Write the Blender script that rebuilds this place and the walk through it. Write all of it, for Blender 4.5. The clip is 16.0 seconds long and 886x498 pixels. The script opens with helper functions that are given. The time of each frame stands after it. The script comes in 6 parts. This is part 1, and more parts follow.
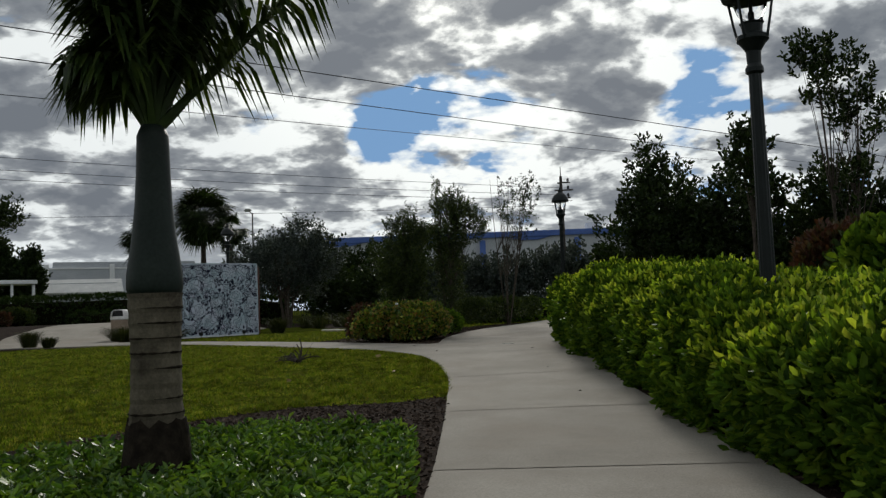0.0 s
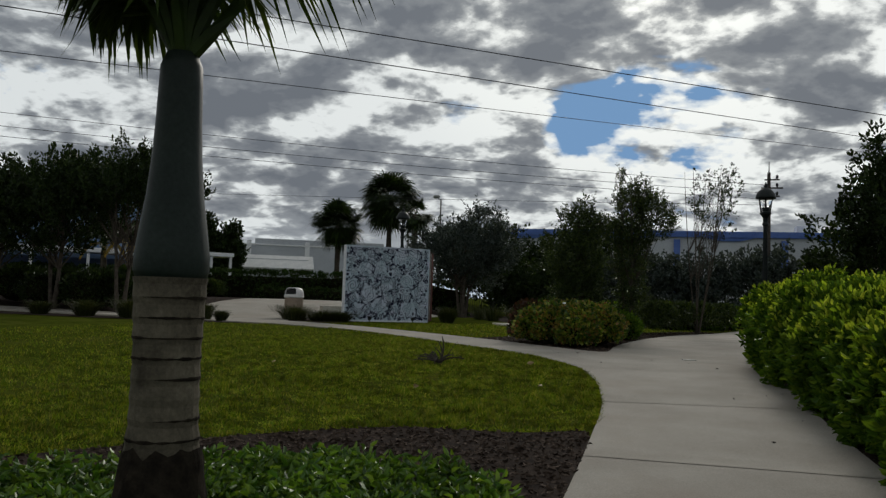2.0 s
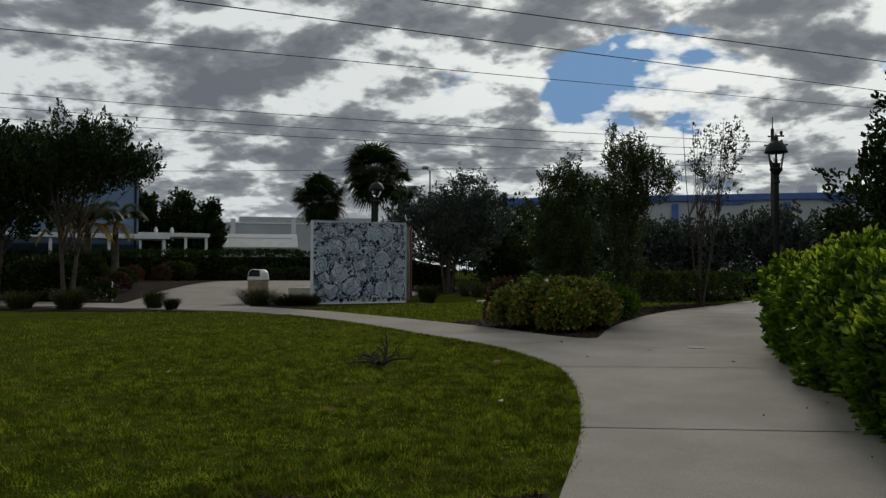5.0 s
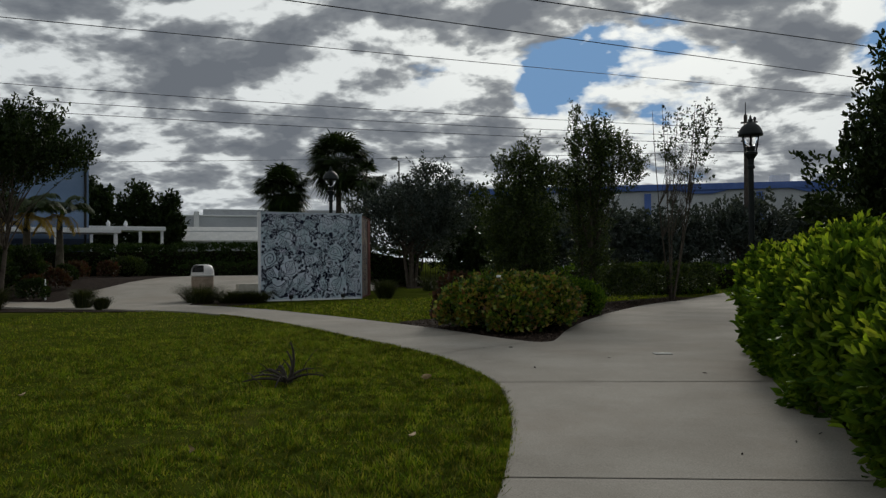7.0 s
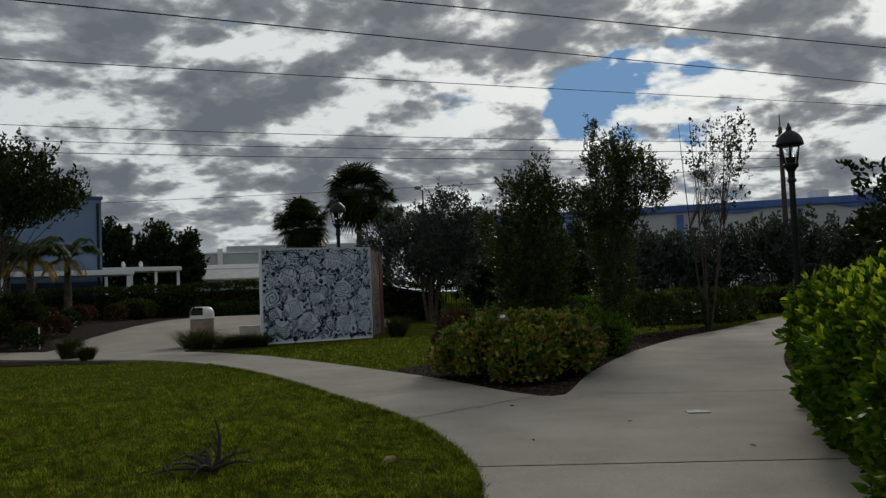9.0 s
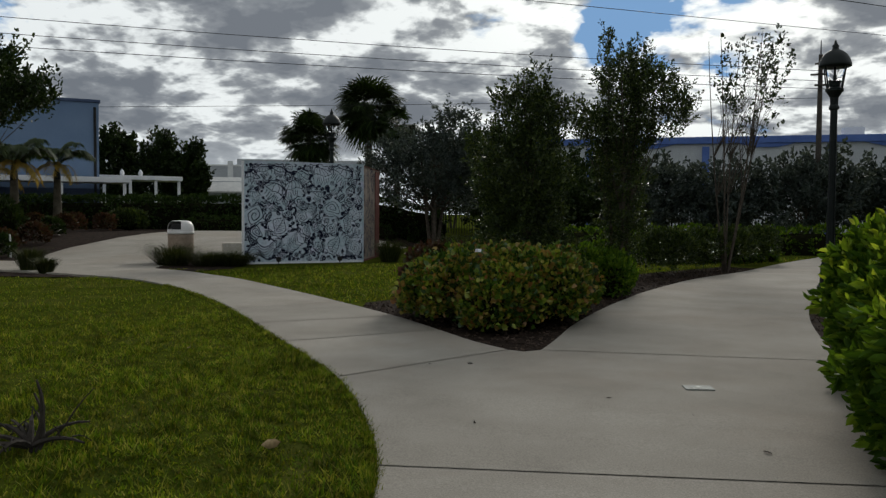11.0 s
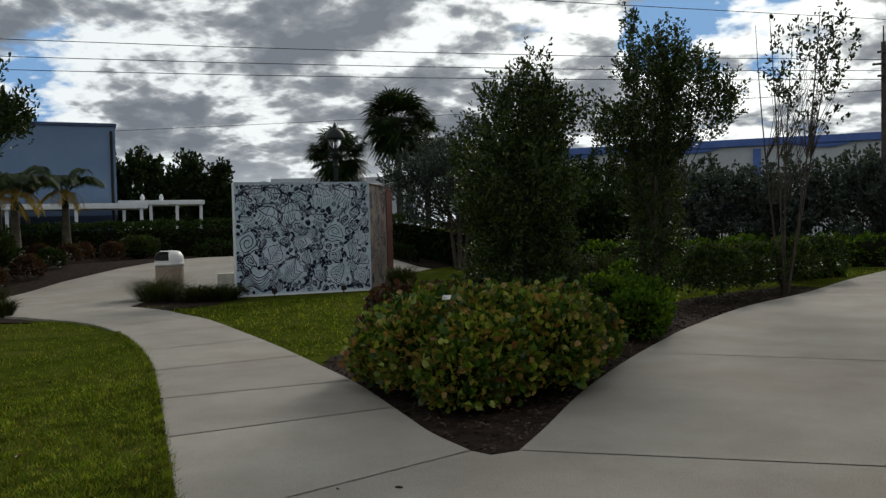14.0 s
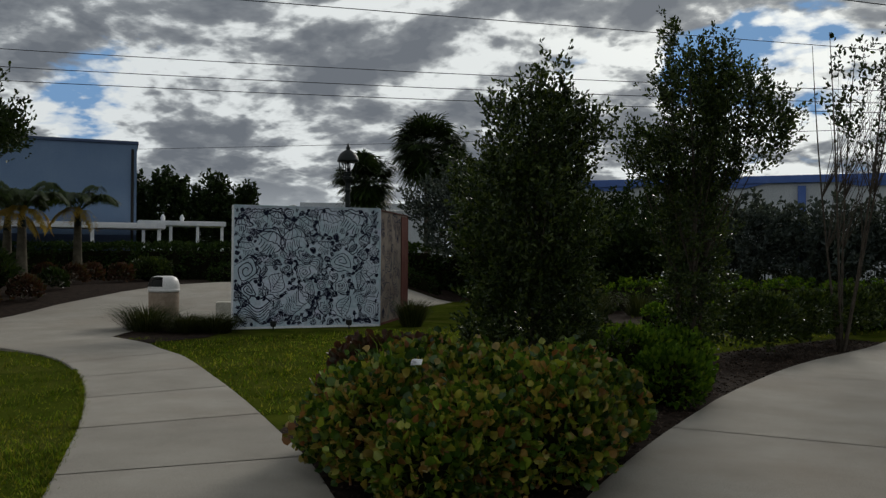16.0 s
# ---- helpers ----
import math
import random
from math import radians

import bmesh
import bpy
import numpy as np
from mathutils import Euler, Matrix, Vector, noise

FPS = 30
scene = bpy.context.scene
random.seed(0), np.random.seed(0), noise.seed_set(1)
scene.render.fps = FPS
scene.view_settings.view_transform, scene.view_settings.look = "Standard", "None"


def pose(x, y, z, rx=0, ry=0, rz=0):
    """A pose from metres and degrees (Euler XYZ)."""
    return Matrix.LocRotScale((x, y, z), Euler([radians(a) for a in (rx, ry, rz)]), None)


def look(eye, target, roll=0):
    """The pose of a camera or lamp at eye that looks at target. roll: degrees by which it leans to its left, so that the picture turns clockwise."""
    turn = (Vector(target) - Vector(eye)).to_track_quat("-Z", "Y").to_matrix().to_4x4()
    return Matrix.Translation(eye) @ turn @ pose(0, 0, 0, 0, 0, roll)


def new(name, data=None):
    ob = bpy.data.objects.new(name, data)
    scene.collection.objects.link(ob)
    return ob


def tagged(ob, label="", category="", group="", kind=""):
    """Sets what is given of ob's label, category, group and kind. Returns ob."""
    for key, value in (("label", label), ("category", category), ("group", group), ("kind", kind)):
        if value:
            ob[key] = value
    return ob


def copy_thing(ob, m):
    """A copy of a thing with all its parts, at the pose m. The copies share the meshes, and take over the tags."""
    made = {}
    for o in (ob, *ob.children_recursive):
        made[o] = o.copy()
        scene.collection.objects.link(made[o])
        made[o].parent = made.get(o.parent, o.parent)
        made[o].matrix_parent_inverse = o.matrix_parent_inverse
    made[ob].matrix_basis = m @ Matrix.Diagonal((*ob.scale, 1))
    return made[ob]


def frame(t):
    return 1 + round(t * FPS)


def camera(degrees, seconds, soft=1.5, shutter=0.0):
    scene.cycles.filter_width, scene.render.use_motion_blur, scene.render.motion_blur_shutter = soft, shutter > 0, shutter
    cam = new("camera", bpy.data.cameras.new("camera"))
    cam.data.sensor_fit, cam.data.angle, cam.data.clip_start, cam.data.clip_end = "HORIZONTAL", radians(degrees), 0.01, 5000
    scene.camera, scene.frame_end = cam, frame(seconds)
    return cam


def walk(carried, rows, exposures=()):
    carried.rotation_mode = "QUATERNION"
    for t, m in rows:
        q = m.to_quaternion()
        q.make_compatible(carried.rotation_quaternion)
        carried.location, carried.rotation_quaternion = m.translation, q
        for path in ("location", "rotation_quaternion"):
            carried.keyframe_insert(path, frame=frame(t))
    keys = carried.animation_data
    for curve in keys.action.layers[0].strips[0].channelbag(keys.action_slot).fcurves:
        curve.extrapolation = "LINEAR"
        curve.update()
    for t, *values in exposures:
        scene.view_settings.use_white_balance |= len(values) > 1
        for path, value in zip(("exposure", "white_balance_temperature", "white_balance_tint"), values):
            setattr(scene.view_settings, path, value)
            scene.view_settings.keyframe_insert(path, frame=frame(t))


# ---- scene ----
cam = camera(56.6, 16.0, soft=1.35)
METRES, EYE, TILT, LEAN, TURN = 16.6, 1.5, 0.0, 0.0, 0.0
PATH = [
    (0, (0.958, 0.723, 0.919), (0.804, 2.712, 1.054), -2.2),
    (0.5, (1.084, 1.23, 0.945), (0.858, 3.213, 1.064), -1.6),
    (1, (1.177, 1.789, 0.959), (0.891, 3.764, 1.094), -0.2),
    (1.5, (1.192, 2.299, 0.981), (0.631, 4.214, 1.112), 1.3),
    (2, (1.159, 2.806, 1.028), (0.551, 4.708, 1.145), 1.9),
    (2.5, (1.135, 3.317, 1.023), (0.513, 5.215, 1.136), 1.9),
    (3, (1.103, 3.765, 1.03), (0.465, 5.659, 1.105), 1.7),
    (3.5, (0.998, 4.202, 1.052), (0.42, 6.116, 1.103), 1.0),
    (5.8, (1.022, 6.403, 1.226), (0.407, 8.306, 1.274), -0.3),
    (6, (1.02, 6.55, 1.218), (0.406, 8.453, 1.261), 0.1),
    (6.5, (1.011, 7.001, 1.232), (0.488, 8.931, 1.276), -0.4),
    (7, (1.1, 7.502, 1.245), (0.552, 9.425, 1.276), -0.4),
    (7.5, (1.08, 8.016, 1.298), (0.522, 9.935, 1.358), -0.3),
    (8, (1.091, 8.518, 1.33), (0.521, 10.431, 1.442), -2.4),
    (10.3, (1.178, 10.956, 1.46), (0.494, 12.833, 1.54), -0.8),
    (10.5, (1.145, 11.186, 1.463), (0.473, 13.068, 1.536), -0.2),
    (11, (1.169, 11.579, 1.436), (0.497, 13.461, 1.352), 0.4),
    (11.5, (1.285, 12.055, 1.505), (0.609, 13.934, 1.392), 1.5),
    (12, (1.283, 12.557, 1.537), (0.597, 14.432, 1.422), 1.1),
    (12.5, (1.269, 13.035, 1.539), (0.488, 14.874, 1.447), -0.8),
    (13, (1.24, 13.559, 1.582), (0.462, 15.398, 1.475), -0.0),
    (13.5, (1.141, 13.945, 1.63), (0.357, 15.782, 1.525), -0.4),
    (14, (1.091, 14.382, 1.637), (0.308, 16.222, 1.585), -1.4),
    (14.5, (1.077, 14.803, 1.668), (0.284, 16.638, 1.61), -1.2),
    (15, (0.924, 15.235, 1.695), (0.074, 17.045, 1.71), -0.8),
    (15.5, (0.844, 15.701, 1.683), (-0.028, 17.5, 1.702), -0.7),
    (16, (0.795, 16.21, 1.741), (-0.064, 18.016, 1.758), 0.4),
]
walk(cam, [(t, look(eye, target, roll)) for t, eye, target, roll in PATH], [(0, 0.12), (2, -0.05), (3.5, -0.05), (6, -0.2), (7, -0.1), (7.5, 0.05), (8.0, -0.18), (8.2, -0.18), (10.4, -0.15), (11.2, 0.25), (12.0, 0.3), (13.5, 0.28), (14.2, 0.3), (15.0, 0.25), (15.4, -0.05), (16, -0.05)])
# The world: broken cloud with the sun behind it, ahead of the walk
SUN_AZ, SUN_EL = radians(-2.0), radians(27.0)       # from +y towards +x
SUN_WAY = (math.sin(SUN_AZ) * math.cos(SUN_EL), math.cos(SUN_AZ) * math.cos(SUN_EL), math.sin(SUN_EL))


def nd(nt, kind, **inputs):
    n = nt.nodes.new(kind)
    for key, value in inputs.items():
        n.inputs[key.replace("_", " ")].default_value = value
    return n


def mth(nt, op, a, b=None, clamp=False):
    n = nt.nodes.new("ShaderNodeMath")
    n.operation, n.use_clamp = op, clamp
    for i, v in enumerate((a, b)):
        if v is None:
            continue
        if isinstance(v, (int, float)):
            n.inputs[i].default_value = v
        else:
            nt.links.new(v, n.inputs[i])
    return n.outputs[0]


def vmath(nt, op, a, b=None):
    n = nt.nodes.new("ShaderNodeVectorMath")
    n.operation = op
    for i, v in enumerate((a, b)):
        if v is None:
            continue
        if isinstance(v, (tuple, list)):
            n.inputs[i].default_value = v
        else:
            nt.links.new(v, n.inputs[i])
    return n


def mixc(nt, fac, a, b, mode="MIX"):
    n = nt.nodes.new("ShaderNodeMix")
    n.data_type, n.blend_type = "RGBA", mode
    for sock, v in ((n.inputs[0], fac), (n.inputs[6], a), (n.inputs[7], b)):
        if isinstance(v, (int, float)):
            sock.default_value = v
        elif isinstance(v, (tuple, list)):
            sock.default_value = (*v[:3], 1)
        else:
            nt.links.new(v, sock)
    return n.outputs[2]


def ramp(nt, fac, *stops):
    n = nt.nodes.new("ShaderNodeValToRGB")
    e = n.color_ramp.elements
    while len(e) < len(stops):
        e.new(0.5)
    for el, (p, c) in zip(e, stops):
        el.position = p
        el.color = (c, c, c, 1) if isinstance(c, (int, float)) else (*c, 1)
    nt.links.new(fac, n.inputs[0])
    return n.outputs[0]


def make_sky():
    world = bpy.data.worlds.new("sky")
    scene.world = world
    world.use_nodes = True
    nt = world.node_tree
    bg = nt.nodes["Background"]
    sky = nt.nodes.new("ShaderNodeTexSky")
    sky.sky_type, sky.sun_disc = "NISHITA", False
    sky.sun_elevation, sky.sun_rotation = SUN_EL, SUN_AZ
    coord = nt.nodes.new("ShaderNodeTexCoord").outputs["Generated"]
    sep = nt.nodes.new("ShaderNodeSeparateXYZ")
    nt.links.new(coord, sep.inputs[0])
    up = mth(nt, "MAXIMUM", sep.outputs[2], 0.0)
    far = mth(nt, "ADD", up, 0.30)                 # clouds on a sheet that bends down to the horizon
    comb = nt.nodes.new("ShaderNodeCombineXYZ")
    nt.links.new(mth(nt, "DIVIDE", sep.outputs[0], far), comb.inputs[0])
    nt.links.new(mth(nt, "DIVIDE", sep.outputs[1], far), comb.inputs[1])
    comb.inputs[2].default_value = 3.7

    def heap(shift):
        """Cloud depth: broad masses with billowed edges, read at a place on the sheet moved by shift."""
        at = vmath(nt, "ADD", comb.outputs[0], shift).outputs[0]
        big = nd(nt, "ShaderNodeTexNoise", Scale=2.3, Detail=11.0, Roughness=0.58, Lacunarity=2.1, Distortion=0.15)
        nt.links.new(at, big.inputs["Vector"])
        puff = nt.nodes.new("ShaderNodeTexVoronoi")
        puff.feature = "SMOOTH_F1"
        puff.inputs["Scale"].default_value, puff.inputs["Smoothness"].default_value = 5.0, 0.7
        puff.inputs["Detail"].default_value, puff.inputs["Roughness"].default_value = 3.0, 0.6
        jit = nd(nt, "ShaderNodeTexNoise", Scale=6.0, Detail=5.0)
        nt.links.new(at, jit.inputs["Vector"])
        jv = vmath(nt, "SCALE", jit.outputs["Color"])
        jv.inputs["Scale"].default_value = 0.16
        nt.links.new(vmath(nt, "ADD", at, jv.outputs[0]).outputs[0], puff.inputs["Vector"])
        return mth(nt, "ADD", big.outputs[0], mth(nt, "MULTIPLY", mth(nt, "SUBTRACT", 0.42, puff.outputs["Distance"]), 0.24))

    # open blue stretches and thin cloud (minus), thick heaps (plus)
    form = None
    for way, wide, deep in (((-0.16, 0.963, 0.215), 0.065, -0.25), ((-0.09, 0.965, 0.243), 0.065, -0.25), ((0.228, 0.945, 0.237), 0.075, -0.24), ((-0.74, 0.651, 0.167), 0.07, -0.24),
                            ((-0.06, 0.956, 0.295), 0.15, -0.10), ((-0.27, 0.94, 0.2), 0.12, -0.06), ((0.10, 0.955, 0.275), 0.16, 0.18),
                            ((-0.578, 0.784, 0.235), 0.26, 0.09), ((-0.38, 0.891, 0.268), 0.13, 0.08), ((-0.515, 0.843, 0.165), 0.12, 0.05)):
        g = vmath(nt, "DISTANCE", coord, way).outputs["Value"]
        g = mth(nt, "MULTIPLY", mth(nt, "SUBTRACT", 1.0, mth(nt, "DIVIDE", g, wide), True), deep)
        form = g if form is None else mth(nt, "ADD", form, g)
    here = heap((2.3, 1.1, 0.0))
    mass = mth(nt, "ADD", mth(nt, "ADD", here, form), 0.155)
    rim = mth(nt, "SUBTRACT", here, heap((2.3, 1.02, 0.0)))      # bright where the heap thins towards the sun
    cover = ramp(nt, mass, (0.31, 0.0), (0.35, 0.6), (0.40, 1.0))
    dense = ramp(nt, mth(nt, "SUBTRACT", mass, mth(nt, "MULTIPLY", rim, 1.6)), (0.42, 0.0), (0.47, 0.25), (0.51, 0.62), (0.57, 0.88), (0.70, 1.0))
    near = vmath(nt, "DOT_PRODUCT", coord, SUN_WAY).outputs["Value"]
    glow = ramp(nt, near, (0.72, 0.0), (0.92, 0.14), (0.985, 0.5), (1.0, 1.0))
    lit = mixc(nt, glow, (0.74, 0.76, 0.78), (1.3, 1.27, 1.2))
    dark = mixc(nt, glow, (0.150, 0.164, 0.192), (0.22, 0.23, 0.255))
    cloud = mixc(nt, dense, lit, dark)
    haze = ramp(nt, up, (0.0, 0.75), (0.10, 0.0))
    cloud = mixc(nt, haze, cloud, (0.60, 0.63, 0.67))
    blue = mixc(nt, 1.0, sky.outputs[0], (0.062, 0.075, 0.095), "MULTIPLY")
    blue = mixc(nt, 1.0, blue, (0.15, 0.30, 0.55), "DARKEN")
    blue = mixc(nt, 0.1, blue, (0.45, 0.5, 0.56))
    out = mixc(nt, mth(nt, "MAXIMUM", cover, haze), blue, cloud)
    below = ramp(nt, mth(nt, "ADD", mth(nt, "MULTIPLY", sep.outputs[2], 5.0), 0.5), (0.45, 0.0), (0.5, 1.0))
    out = mixc(nt, 1.0, out, (0.972, 1.0, 0.985), "MULTIPLY")
    nt.links.new(mixc(nt, below, (0.06, 0.065, 0.05), out), bg.inputs[0])
    bg.inputs[1].default_value = 1.0


make_sky()
sun = new("sun", bpy.data.lights.new("sun", "SUN"))
sun.data.energy, sun.data.angle, sun.data.color = 1.5, radians(14), (1.0, 0.95, 0.87)
sun.matrix_world = look((0, 0, 30), (-SUN_WAY[0], -SUN_WAY[1], 30 - SUN_WAY[2]))


# ---- materials ----
def begin(name):
    m = bpy.data.materials.new(name)
    m.use_nodes = True
    return m, m.node_tree, m.node_tree.nodes["Principled BSDF"]


def surface(name, c1, c2, scale=3.0, rough=0.8, bump=0.3, fine=60.0, metal=0.0, stain=None, piece=0.0, spread=(0.35, 0.65), spec=0.4):
    m, nt, b = begin(name)
    pos = nt.nodes.new("ShaderNodeTexCoord").outputs["Object"]
    n1 = nd(nt, "ShaderNodeTexNoise", Scale=scale, Detail=6.0, Roughness=0.6)
    n2 = nd(nt, "ShaderNodeTexNoise", Scale=fine, Detail=4.0, Roughness=0.6)
    for n in (n1, n2):
        nt.links.new(pos, n.inputs["Vector"])
    f = ramp(nt, n1.outputs[0], (spread[0], 0.0), (spread[1], 1.0))
    col = mixc(nt, f, c1, c2)
    g = ramp(nt, n2.outputs[0], (0.3, 0.72), (0.7, 1.12))
    col = mixc(nt, 1.0, col, g, "MULTIPLY")
    if stain:
        n3 = nd(nt, "ShaderNodeTexNoise", Scale=scale * 0.37, Detail=8.0, Roughness=0.7)
        nt.links.new(pos, n3.inputs["Vector"])
        col = mixc(nt, ramp(nt, n3.outputs[0], (0.5, 0.0), (0.72, 0.55)), col, stain)
    if piece:
        info = nt.nodes.new("ShaderNodeObjectInfo").outputs["Random"]
        k = mth(nt, "ADD", mth(nt, "MULTIPLY", info, piece), 1.0 - piece / 2)
        col = mixc(nt, 1.0, col, k, "MULTIPLY")
    nt.links.new(col, b.inputs["Base Color"])
    b.inputs["Roughness"].default_value, b.inputs["Metallic"].default_value = rough, metal
    b.inputs["Specular IOR Level"].default_value = spec
    if bump:
        bp = nd(nt, "ShaderNodeBump", Strength=bump, Distance=0.01)
        nt.links.new(n2.outputs[0], bp.inputs["Height"])
        nt.links.new(bp.outputs[0], b.inputs["Normal"])
    return m


def leafy(name, *cols, rough=0.45, through_light=0.35, shine=0.3, mottle=(9.0, 0.75, 1.2)):
    m, nt, b = begin(name)
    rnd = nt.nodes.new("ShaderNodeNewGeometry").outputs["Random Per Island"]
    stops = [(i / max(1, len(cols) - 1), c) for i, c in enumerate(cols)]
    col = ramp(nt, rnd, *stops)
    pos = nt.nodes.new("ShaderNodeTexCoord").outputs["Object"]
    n = nd(nt, "ShaderNodeTexNoise", Scale=1.3, Detail=3.0)
    nt.links.new(pos, n.inputs["Vector"])
    col = mixc(nt, 1.0, col, ramp(nt, n.outputs[0], (0.3, 0.7), (0.7, 1.25)), "MULTIPLY")
    n2 = nd(nt, "ShaderNodeTexNoise", Scale=mottle[0], Detail=3.0)
    nt.links.new(pos, n2.inputs["Vector"])
    col = mixc(nt, 1.0, col, ramp(nt, n2.outputs[0], (0.36, mottle[1]), (0.64, mottle[2])), "MULTIPLY")
    nt.links.new(col, b.inputs["Base Color"])
    b.inputs["Roughness"].default_value = rough
    b.inputs["Specular IOR Level"].default_value = shine
    t = nt.nodes.new("ShaderNodeBsdfTranslucent")
    nt.links.new(mixc(nt, 1.0, col, (1.3, 1.25, 0.6), "MULTIPLY"), t.inputs[0])
    mx = nt.nodes.new("ShaderNodeMixShader")
    mx.inputs[0].default_value = through_light
    nt.links.new(b.outputs[0], mx.inputs[1])
    nt.links.new(t.outputs[0], mx.inputs[2])
    nt.links.new(mx.outputs[0], nt.nodes["Material Output"].inputs[0])
    return m


def mottled(name, *cols, scale=2.0):
    """Weathered paint that drifts between a few pale tints."""
    m, nt, b = begin(name)
    pos = nt.nodes.new("ShaderNodeTexCoord").outputs["Object"]
    n1 = nd(nt, "ShaderNodeTexNoise", Scale=scale, Detail=5.0, Roughness=0.6)
    n2 = nd(nt, "ShaderNodeTexNoise", Scale=scale * 9, Detail=5.0, Roughness=0.65)
    for n in (n1, n2):
        nt.links.new(pos, n.inputs["Vector"])
    col = ramp(nt, n1.outputs[0], *[(0.3 + 0.4 * i / (len(cols) - 1), c) for i, c in enumerate(cols)])
    nt.links.new(mixc(nt, 1.0, col, ramp(nt, n2.outputs[0], (0.3, 0.78), (0.65, 1.06)), "MULTIPLY"), b.inputs["Base Color"])
    b.inputs["Roughness"].default_value, b.inputs["Specular IOR Level"].default_value = 0.85, 0.08
    return m


